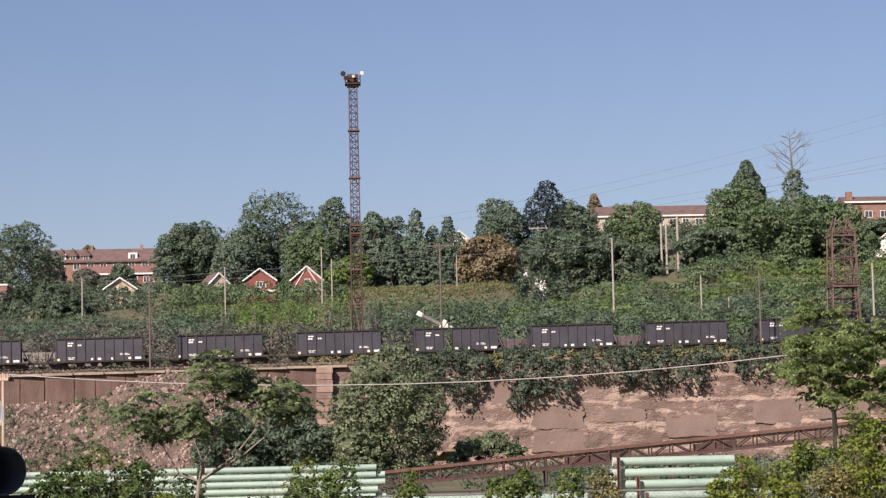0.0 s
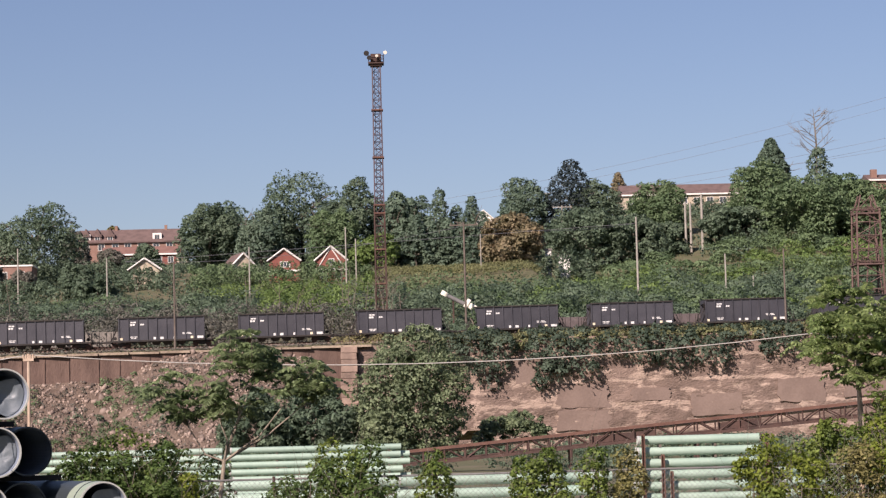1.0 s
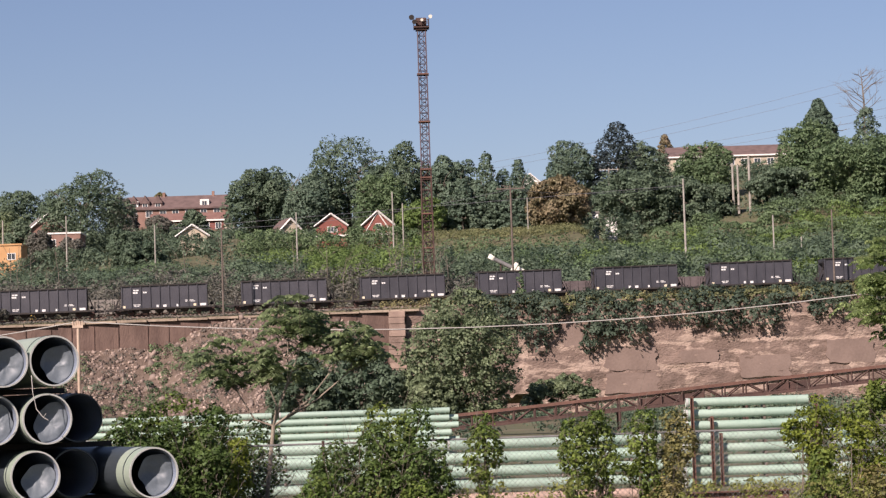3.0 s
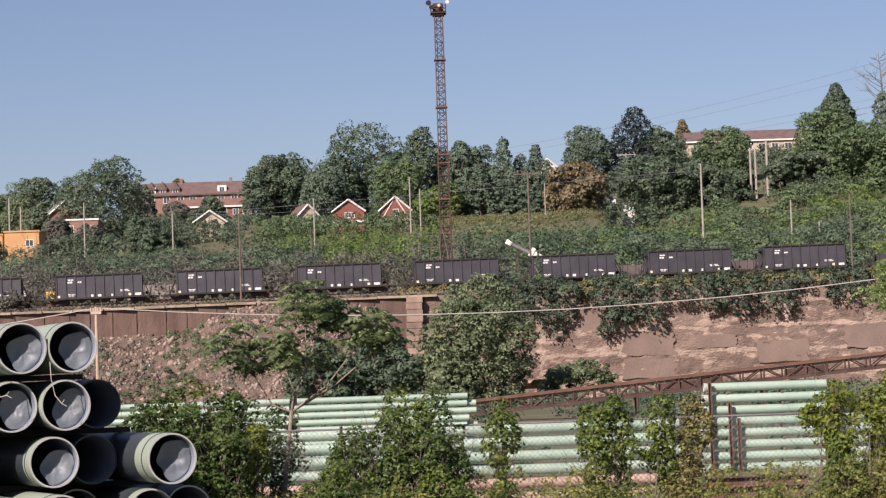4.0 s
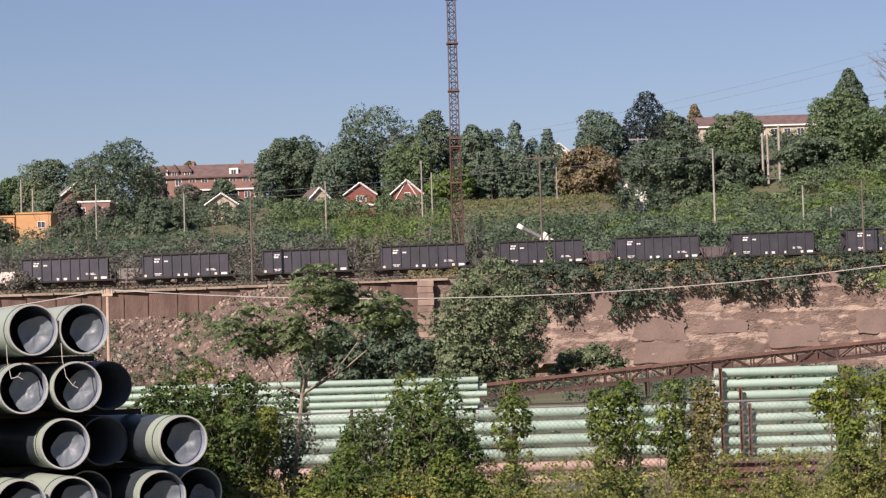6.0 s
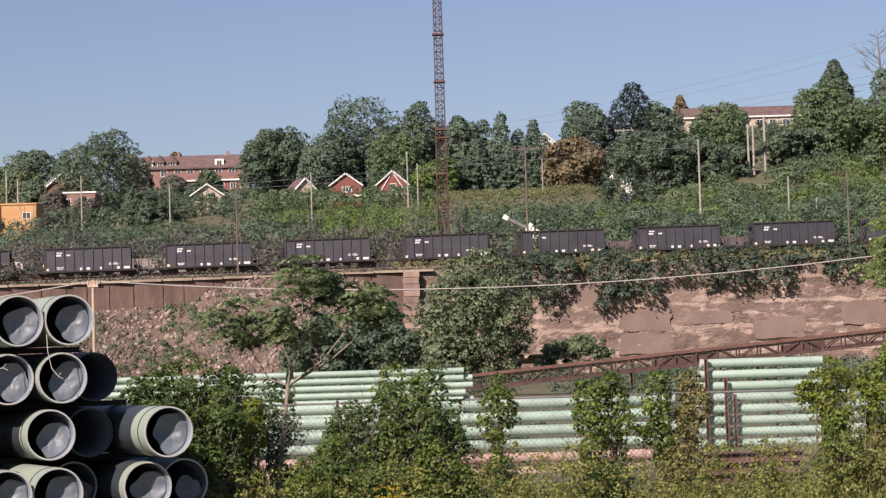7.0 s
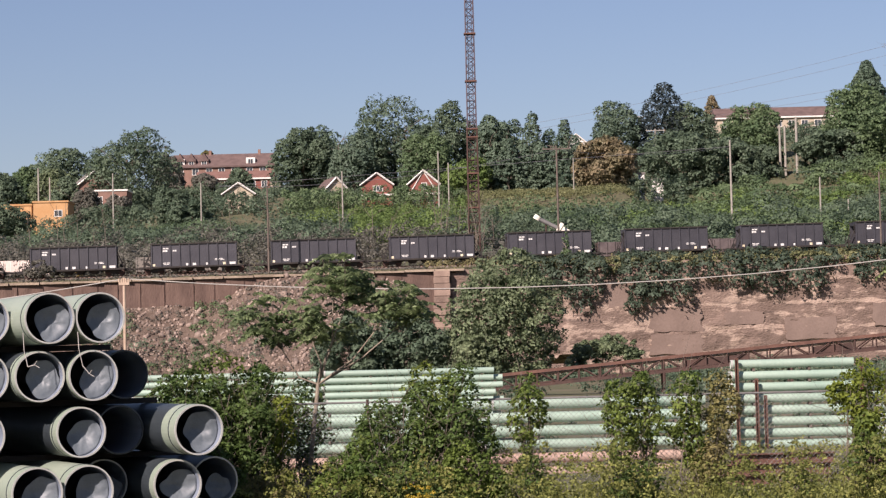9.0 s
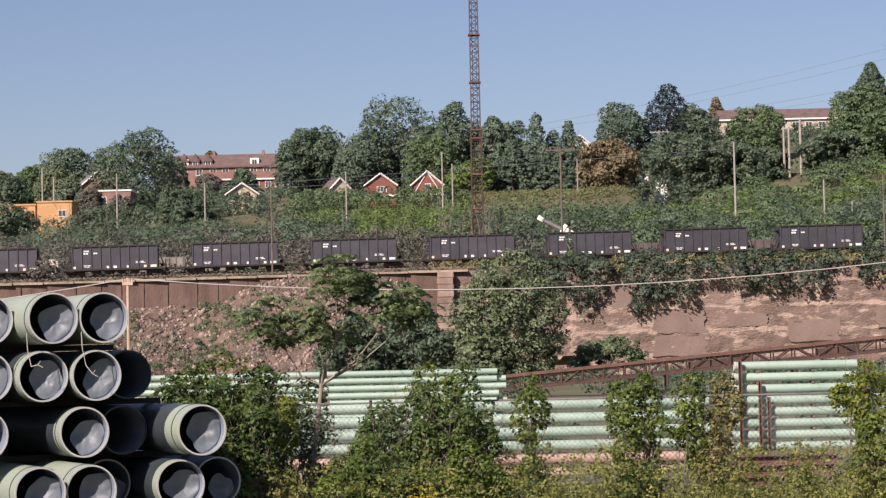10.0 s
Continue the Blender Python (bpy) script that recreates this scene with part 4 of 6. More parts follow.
def limb(bm, a, b, r0, r1, rng, depth, bend=0.25):
    a, b = Vector(a), Vector(b)
    mid = (a + b) / 2 + Vector([rng.uniform(-1, 1) * bend * (b - a).length * 0.4 for _ in range(3)])
    rod(bm, a, mid, r0, (r0 + r1) / 2, n=6, caps=False)
    rod(bm, mid, b, (r0 + r1) / 2, r1, n=6, caps=False)
    if depth:
        for k in range(3):
            f = rng.uniform(0.35, 0.95)
            s = a.lerp(mid, f * 2) if f < 0.5 else mid.lerp(b, f * 2 - 1)
            d = (b - a).normalized() + Vector([rng.uniform(-1, 1) for _ in range(3)]) * 0.9
            d.z = abs(d.z) * 0.8 + 0.1
            limb(bm, s, s + d.normalized() * (b - a).length * rng.uniform(0.4, 0.7), r1 * 1.05, r1 * 0.35, rng, depth - 1, bend)


TREES = [0]


def tree(x, y, top, r, material, label, shape="round", base=None, clumps=260, per=26, leaf=0.33, ry=None, low=0.16, bark=None, z0=None, name="tree"):
    TREES[0] += 1
    seed = TREES[0]
    rng, rp = np.random.default_rng(seed), random.Random(seed)
    z = landz(x, y) - 0.1 if z0 is None else z0
    H = top - z
    t = thing(name, pose(x, y, z), label, "tree" if name == "tree" else name.replace("_", " "))
    bm = bmesh.new()
    lean = Vector((rp.uniform(-.04, .04) * H, 0, H * 0.62))
    rod(bm, (0, 0, -0.2), lean, 0.028 * H, 0.012 * H, n=8)
    for k in range(7):
        a = rp.uniform(0, 6.28)
        s = lean * rp.uniform(0.4, 0.95)
        limb(bm, s, s + Vector((math.cos(a) * r * 0.6, math.sin(a) * r * 0.6, H * rp.uniform(0.1, 0.28))), 0.011 * H, 0.004 * H, rp, 1)
    part("trunk", bm, bark or BARK, t)
    c = crown_points(rng, r * 1.1, (ry or r) * 1.1, H * low, H * 1.0, clumps, shape)
    rad = (0.15 if shape == "round" else 0.2) * min(r, H * 0.5) * (0.7 + 0.7 * rng.random(len(c)))
    if shape == "spire":
        rad = rad * (0.55 * (1.15 - (c[:, 2] - H * low) / (H * (1 - low))) + 0.12)
    v, f, nn = clumped(rng, c, rad, per, leaf)
    raw("crown", v, f, material, t, normals=nn)
    return t


def shrubs(name, label, material, pts, radii, per, leaf, seed, squash=0.8):
    rng = np.random.default_rng(seed)
    v, f, nn = clumped(rng, np.asarray(pts), np.asarray(radii), per, leaf, squash=squash)
    return tagged(raw(name, v, f, material, normals=nn if leaf > 0.1 else None), label, "shrubs", kind="stuff")


def scatter(rng, n, x0, x1, y0, y1, lift, rad, keep=None, zf=None):
    pts, rr = [], []
    while len(pts) < n:
        x, y = rng.uniform(x0, x1), rng.uniform(y0, y1)
        if keep and not keep(x, y):
            continue
        r = rng.uniform(*rad)
        z = (zf or landz)(x, y)
        pts.append((x, y, z + r * rng.uniform(*lift)))
        rr.append(r)
    return pts, rr


def build_hillside():
    rng = np.random.default_rng(21)
    def n2(x, y, s=0.03):
        return noise.noise(Vector((x * s, y * s, 4.0)))
    strip = lambda a, b: (lambda x, y: a < y + SKEW * x < b)
    # brush beside the track, grey and bare on the left, greener on the right
    p, r = scatter(rng, 1300, -115, 12, 304, 350, (0.2, 1.6), (0.7, 1.9), lambda x, y: strip(317, 344)(x, y) and n2(x, y, 0.05) > -0.35)
    shrubs("bare_brush", "grey-brown leafless brush beside the track", BRUSH, p, r, 100, 0.21, 1)
    p, r = scatter(rng, 1100, -115, 150, 306, 352, (0.1, 0.9), (0.7, 1.7), lambda x, y: strip(317, 340)(x, y) and (n2(x, y, 0.06) < -0.3 or x > 5))
    shrubs("trackside_shrubs", "dense dark shrubs beside the railway", LEAF_DARK, p, r, 100, 0.26, 2)
    # the slope above
    p, r = scatter(rng, 380, -120, 20, 346, 432, (0.0, 0.4), (1.8, 4.2), lambda x, y: n2(x, y, 0.05) < 0.12 and not (x > 1 and y > 385))
    shrubs("slope_thicket", "dense dark green thicket on the slope", LEAF_DARK, p, r, 440, 0.26, 3)
    p, r = scatter(rng, 190, -120, 150, 342, 388, (0.5, 1.3), (1.6, 3.2), lambda x, y: n2(x, y, 0.07) < 0.2)
    shrubs("slope_saplings", "tall dark bushes standing out of the slope", LEAF_DARK, p, r, 420, 0.26, 23)
    p, r = scatter(rng, 620, -120, 4, 330, 372, (0.8, 2.2), (0.8, 1.8), lambda x, y: n2(x, y, 0.05) > -0.2)
    shrubs("grey_brush", "pale grey half-bare brush on the lower slope", BRUSH, p, r, 110, 0.2, 24)
    p, r = scatter(rng, 240, -120, 20, 364, 434, (0.0, 0.4), (1.7, 3.8), lambda x, y: n2(x, y, 0.05) > -0.02 and not (x > 1 and y > 385))
    shrubs("slope_bushes", "green bushes on the slope", LEAF_MID, p, r, 500, 0.26, 4)
    p, r = scatter(rng, 190, -24, 3, 352, 440, (0.5, 1.2), (1.6, 3.0), lambda x, y: x > -14 or y > 400)
    shrubs("vine_mound", "bright green vines below the brick houses", LEAF_BRIGHT, p, r, 330, 0.25, 5)
    p, r = scatter(rng, 460, 18, 150, 340, 470, (-0.1, 0.7), (1.4, 3.8), lambda x, y: n2(x, y, 0.05) < 0.15 and (x > 44 or y < 395))
    shrubs("creeper_slope", "green creeper covering the open slope", LEAF_MID, p, r, 480, 0.26, 6, 0.6)
    p, r = scatter(rng, 170, 25, 150, 345, 460, (0.1, 0.7), (1.6, 3.4), lambda x, y: n2(x, y, 0.05) > 0.1 and (x > 40 or y < 385))
    shrubs("bright_creeper", "lighter green creeper patches on the slope", LEAF_BRIGHT, p, r, 400, 0.26, 7, 0.6)
    p, r = scatter(rng, 700, 18, 150, 330, 380, (0.1, 1.0), (1.0, 2.4), lambda x, y: n2(x, y, 0.06) < 0.0)
    shrubs("dark_creeper", "dark shrubs at the foot of the slope", LEAF_DARK, p, r, 110, 0.28, 8)
    p, r = scatter(rng, 900, 4, 34, 411, 438, (-0.1, 0.6), (0.5, 1.2), None)
    shrubs("dry_grass_bank", "dry yellow grass along a bank", GRASS, p, r, 60, 0.15, 9, 0.5)
    p, r = scatter(rng, 800, -130, 160, 446, 640, (0.0, 1.0), (1.4, 3.4), lambda x, y: not (-27 < x < 36 and y < 492) and y > 455 + 25 * n2(x, y))
    shrubs("far_undergrowth", "dark undergrowth among the hilltop trees", LEAF_DARK, p, r, 100, 0.33, 10)
    def hedge(name, label, mt, n, x0, x1, y0, y1, top, seed, rad=(0.9, 2.0)):
        q, rr = [], []
        for _ in range(n):
            x, y = rng.uniform(x0, x1), rng.uniform(y0, y1)
            g = landz(x, y)
            r1 = rng.uniform(*rad)
            q.append((x, y, rng.uniform(g + 0.3, max(g + 0.5, top - r1 * 0.8 + 0.6 * noise.noise(Vector((x * 0.3, 0, seed)))))))
            rr.append(r1)
        shrubs(name, label, mt, q, rr, 130, 0.24, seed)
    hedge("hedge_terrace", "green bushes on the face of the terrace", LEAF_MID, 170, 1, 42, 388, 409, 30.6, 59, (1.2, 2.2))
    hedge("hedge_terrace_dark", "dark bushes on the face of the terrace", LEAF_DARK, 130, 1, 42, 380, 404, 29.0, 60, (1.2, 2.4))
    hedge("hedge_houses", "shrubs below the red brick houses", LEAF_MID, 230, -34, 3, 464, 477, 40.5, 51)
    hedge("hedge_tan_house", "dark shrubs round the small tan house", LEAF_DARK, 70, -31, -19, 478, 487, 41.2, 52)
    hedge("hedge_row", "dark shrubs below the row houses", LEAF_DARK, 220, -80, -40, 556, 578, 49.0, 53)
    hedge("hedge_low_house", "shrubs before the low tan house", LEAF_DARK, 90, -58, -42, 486, 497, 41.4, 54)
    hedge("hedge_brick", "dark shrubs before the pale brick house", LEAF_DARK, 110, -83, -66, 480, 494, 39.0, 55)
    hedge("hedge_orange", "dark shrubs before the orange building", LEAF_DARK, 120, -100, -76, 452, 466, 35.4, 56)
    hedge("hedge_sheds", "dark shrubs round the white sheds", LEAF_DARK, 60, 34, 46, 434, 442, 39.0, 57)
    hedge("hedge_apartments", "dark shrubs before the apartment building", LEAF_DARK, 130, 66, 110, 570, 592, 62.5, 58)
    # overgrowth that hangs over the top of the pink wall
    def edge(x, o):
        return WALL_S - SKEW * x + o
    CLUMPS = ((9, 15, 2.6), (14.5, 20.5, 5.4), (14.5, 20.5, 5.4), (23.6, 25.8, 7.6), (26.2, 32.4, 5.2), (26.2, 32.4, 5.2), (34, 43, 4.4), (38, 46, 5.6), (44, 52, 4.2), (55, 60, 2.0), (64, 73, 3.5), (76, 84, 4.0), (88, 99, 3.5), (103, 124, 4.0))
    pts, rr = [], []
    for _ in range(950):
        x0, x1, drop = CLUMPS[int(rng.integers(0, len(CLUMPS)))]
        x = rng.uniform(x0, x1)
        u = (x - x0) / (x1 - x0)
        hang = drop * (4 * u * (1 - u)) ** 0.6 * (0.75 + 0.5 * noise.noise(Vector((x * 0.4, 2.2, 0))))
        o = rng.uniform(-1.6, 4.0)
        z = rail_z(x) - 1.3 + rng.uniform(-1.2, 0.8) - (hang * rng.random() if o < 0.4 else 0)
        pts.append((x, edge(x, o), z))
        rr.append(rng.uniform(0.7, 1.7))
    shrubs("wall_top_shrubs", "dark shrubs hanging over the wall top", LEAF_IVY, pts, rr, 170, 0.25, 11)
    pts, rr = [], []
    for _ in range(750):
        x = rng.uniform(11, 125)
        pts.append((x, edge(x, rng.uniform(-0.55, 0.9)), rail_z(x) - rng.uniform(0.5, 1.5 + 1.6 * max(0.0, noise.noise(Vector((x * 0.3, 7.0, 0)))))))
        rr.append(rng.uniform(0.35, 0.8))
    shrubs("wall_edge_weeds", "olive weeds along the broken wall top", GRASS, pts, rr, 60, 0.17, 25)
    p, r = scatter(rng, 1300, -3, 130, 301, 319, (0.0, 0.7), (0.4, 1.0), lambda x, y: 302.4 < y + SKEW * x < 307.5)
    shrubs("wall_top_weeds", "dry weeds between the wall and the track", DRY, p, r, 34, 0.16, 12)
    p, r = scatter(rng, 500, -110, -3, 294, 310, (-0.2, 0.3), (0.2, 0.6), lambda x, y: 304.0 < y + SKEW * x < 307.5)
    shrubs("ballast_weeds", "scrubby weeds along the track bed", BRUSH, p, r, 30, 0.14, 13)
    # foot of the wall and the yard behind the pipes
    p, r = scatter(rng, 700, -60, 110, 240, 296, (0.1, 0.9), (0.6, 1.7), lambda x, y: y + SKEW * x < 294 and n2(x, y, 0.08) > -0.1, lambda x, y: slope_z(x, y) if x < -3 else landz(x, y))
    shrubs("wall_foot_bushes", "dark bushes at the foot of the wall", LEAF_DARK, p, r, 80, 0.18, 14)
    p, r = scatter(rng, 300, -62, -2, 284, 299, (0.0, 0.6), (0.4, 1.0), lambda x, y: n2(x, y, 0.12) > 0.05, slope_z)
    shrubs("rubble_weeds", "green weeds growing in the rubble bank", LEAF_MID, p, r, 70, 0.15, 15)
    p, r = scatter(rng, 420, -62, -2, 280, 300, (-0.2, 0.4), (0.3, 0.8), lambda x, y: n2(x, y, 0.14) < 0.1, slope_z)
    shrubs("rubble_dry_weeds", "brown dry weeds among the rubble", BRUSH, p, r, 34, 0.13, 16)


build_hillside()

# hilltop trees, each placed by itself: x, distance, top, half-width
ROUND = [
    (-73.3, 520, 59.9, 8.4, LEAF_DARK, "broad dark green tree beside the row houses"),
    (-91.8, 540, 57.0, 6.5, LEAF_DARK, "dark green tree on the hilltop"),
    (-100, 545, 53.5, 6.0, LEAF_MID, "green tree on the hilltop"),
    (-108, 530, 50.5, 7.0, LEAF_DARK, "dark green tree on the hilltop"),
    (-82.5, 550, 57.5, 4.5, LEAF_MID, "pale green tree on the hilltop"),
    (-33.3, 515, 58.3, 5.7, LEAF_DARK, "rounded dark green tree above the brick houses"),
    (-26.6, 520, 59.6, 6.3, LEAF_BLUE, "rounded green tree above the brick houses"),
    (-20.5, 500, 55.0, 5.0, LEAF_BLUE, "grey-green tree above the brick houses"),
    (-12.0, 522, 64.4, 9.6, LEAF_DARK, "large domed dark green tree"),
    (-17.5, 516, 58.5, 5.0, LEAF_DARK, "dark green tree at the side of the dome"),
    (-6.5, 514, 60.0, 4.6, LEAF_BLUE, "grey-green tree at the side of the dome"),
    (-0.5, 505, 62.4, 6.2, LEAF_DARK, "tall irregular dark green tree"),
    (-5.0, 495, 55.0, 5.5, LEAF_MID, "green tree below the large dome"),
    (4.5, 470, 46.0, 4.5, LEAF_BRIGHT, "bright green tree beside the mast"),
    (9.0, 505, 58.3, 5.0, LEAF_BLUE, "upright green tree behind the mast"),
    (30.2, 438, 46.3, 5.6, LEAF_BROWN, "tree with leaves turning brown"),
    (42.0, 560, 66.7, 6.0, LEAF_BLUE, "green tree on the hilltop"),
    (-52.0, 562, 53.4, 3.0, LEAF_DARK, "small dark tree before the row houses"),
    (-65.5, 616, 62.4, 2.6, LEAF_OLIVE, "small dark tree behind the roof of the row houses"),
    (-60.5, 566, 52.6, 3.0, BRUSH, "thin brownish tree before the row houses"),
    (-78.5, 490, 43.4, 2.6, BRUSH, "thin grey tree before the pale brick house"),
    (-71.5, 488, 41.8, 2.4, BRUSH, "thin grey tree before the pale brick house"),
    (-70.0, 566, 57.0, 3.2, BRUSH, "thin grey tree before the row houses"),
    (-88.5, 505, 49.5, 4.0, LEAF_GREY, "thin grey-green tree on the hilltop"),
    (-84.5, 498, 46.0, 3.0, LEAF_DARK, "dark tree beside the pale brick house"),
    (60.3, 560, 65.8, 5.6, LEAF_DARK, "dark green tree beside the conifer"),
    (70.2, 518, 62.4, 5.5, LEAF_MID, "full green tree before the apartment building"),
    (48.7, 470, 50.4, 7.5, LEAF_DARK, "spreading dark green tree"),
    (59.0, 475, 49.5, 7.0, LEAF_DARK, "spreading dark green tree"),
    (66.0, 480, 47.5, 6.0, LEAF_DARK, "spreading dark green tree"),
    (91.6, 505, 63.5, 6.6, LEAF_MID, "big dark green tree on the hillside"),
    (80.6, 475, 50.5, 7.4, LEAF_DARK, "spreading dark tree on the hillside"),
    (94.0, 470, 55.5, 8.5, LEAF_MID, "spreading green tree on the hillside"),
    (104.3, 480, 56.8, 9.0, LEAF_MID, "spreading green tree on the hillside"),
    (108.5, 470, 49.5, 6.0, LEAF_MID, "green tree behind the steel frame tower"),
    (127.0, 505, 55.5, 6.0, LEAF_DARK, "dark tree before the far building"),
    (136.0, 480, 51.0, 8.0, LEAF_MID, "green tree on the hillside"),
    (115.5, 520, 60.5, 4.6, LEAF_BRIGHT, "light green tree on the hillside"),
    (-57.5, 470, 41.5, 3.6, LEAF_DARK, "dark tree below the row houses"),
    (-50.0, 440, 36.5, 3.8, LEAF_DARK, "dark tree on the slope"),
    (-88.0, 440, 37.5, 5.0, LEAF_DARK, "dark tree before the orange building"),
]
for x, y, top, r, m, lab in ROUND:
    r *= 1.15
    big = r > 6
    tree(x, y, top, r, m, lab, clumps=800 if r > 11 else 480 if big else 320, per=72 if big else 66, leaf=0.31 if big else 0.28, low=-0.12)
for x, y, top, r, m, shape, lab in (
        (9.2, 477, 55.0, 4.2, LEAF_BLUE, "column", "narrow upright evergreen in a dense row"), (13.0, 474, 49.5, 3.2, LEAF_BLUE, "column", "narrow upright evergreen in a dense row"), (19.8, 476, 49.0, 3.2, LEAF_BLUE, "column", "narrow upright evergreen in a dense row"), (23.0, 476, 47.5, 3.2, LEAF_BLUE, "column", "narrow upright evergreen in a dense row"),
        (14.6, 480, 54.2, 4.0, LEAF_BLUE, "column", "narrow upright evergreen in a dense row"), (18.2, 478, 55.4, 3.8, LEAF_BLUE, "cone", "pointed dark green cypress tree"),
        (11.9, 478, 53.6, 3.8, LEAF_BLUE, "column", "narrow upright evergreen in a dense row"), (22.0, 484, 52.0, 3.8, LEAF_BLUE, "column", "narrow upright evergreen in a dense row"),
        (24.8, 474, 53.5, 3.4, LEAF_BLUE, "cone", "pointed dark green cypress tree"), (27.5, 486, 51.0, 3.6, LEAF_BLUE, "column", "narrow upright evergreen in a dense row"),
        (16.5, 476, 48.5, 3.2, LEAF_BLUE, "column", "low upright evergreen in a dense row"),
        (54.2, 560, 70.2, 6.6, LEAF_BLACK, "column", "dense conifer with nearly black needles"), (73.3, 620, 74.6, 2.7, LEAF_BROWN, "column", "slender upright tree with rust-brown leaves"),
        (97.4, 520, 70.4, 7.5, LEAF_BLUE, "spire", "tall dark green spruce tree"), (108.5, 520, 67.5, 5.5, LEAF_BLUE, "cone", "dark conifer below a dead tree")):
    tree(x, y, top, r, m, lab, shape, clumps=900 if shape == "spire" else 380 if r > 4 else 240, per=68, leaf=0.34 if r > 4 else 0.29, low=-0.05)


# ---- trees that stand apart ----
tree(6.4, 272, 16.9, 6.3, LEAF_GREY, "bushy grey-green tree before the pink wall", clumps=760, per=110, leaf=0.21, low=-0.3)
tree(3.4, 268, 8.6, 3.0, LEAF_GREY, "low grey-green tree before the buttress", clumps=200, per=90, leaf=0.22, low=0.02)
tree(-12.0, 270, 9.0, 4.5, LEAF_DARK, "dark bush below the rubble bank", shape="column", clumps=180, per=120, leaf=0.27, low=0.0)
tree(-5.5, 274, 10.6, 5.8, LEAF_DARK, "dark bush below the rubble bank", shape="column", clumps=180, per=120, leaf=0.27, low=0.0)
tree(19.0, 285, 6.6, 4.5, LEAF_GREY, "low round bush at the foot of the wall", clumps=200, per=90, leaf=0.22, low=0.0)
tree(-55.0, 302.5, 18.6, 2.6, BRUSH, "thin grey-green bush beside the track", clumps=90, per=34, leaf=0.16, low=0.05)
tree(15.9, 307.0, 20.8, 1.1, LEAF_MID, "small pointed sapling on the wall top", shape="cone", clumps=60, per=30, leaf=0.14, low=0.02)


def dead_tree(x, y, top):
    z = landz(x, y)
    t = thing("dead_tree", pose(x, y, z), "bare grey dead tree standing above the conifers", "dead tree")
    rp = random.Random(77)
    H = top - z
    bm = bmesh.new()
    rod(bm, (0, 0, 0), (0.3, 0, H * 0.7), 0.36, 0.2, n=8)
    rod(bm, (0.3, 0, H * 0.7), (-0.2, 0, H), 0.22, 0.05, n=6)
    part("trunk", bm, BARK, t)
    for k in range(16):
        s = Vector((0.25, 0, H * (0.55 + 0.43 * k / 16)))
        a = rp.choice((0, math.pi)) + rp.uniform(-0.8, 0.8)
        l = H * rp.uniform(0.09, 0.2) * (1.2 - 0.6 * k / 16)
        bm = bmesh.new()
        limb(bm, s, s + Vector((math.cos(a) * l, math.sin(a) * l, l * rp.uniform(0.4, 1.1))), 0.10, 0.05, rp, 2)
        part("branch", bm, BARK, t)


dead_tree(112.0, 540, 80.2)


# ---- houses on the hill ----
def window(parent, x, z, w, h, y=0.0, bars=1):
    bm = bmesh.new()
    for a, b, c, d in ((-w / 2 - .12, -w / 2, -h / 2 - .12, h / 2 + .12), (w / 2, w / 2 + .12, -h / 2 - .12, h / 2 + .12), (-w / 2, w / 2, h / 2, h / 2 + .12), (-w / 2, w / 2, -h / 2 - .12, -h / 2)):
        box(bm, x + a, x + b, y - 0.09, y + 0.01, z + c, z + d)
    for k in range(bars):
        xx = x - w / 2 + w * (k + 1) / (bars + 1)
        box(bm, xx - .04, xx + .04, y - .06, y + .01, z - h / 2, z + h / 2)
    wf = part("window", bm, TRIM, parent, "white window frame")
    bm = bmesh.new()
    box(bm, x - w / 2, x + w / 2, y - 0.03, y - 0.005, z - h / 2, z + h / 2)
    part("pane", bm, GLASS, wf, "dark window pane")


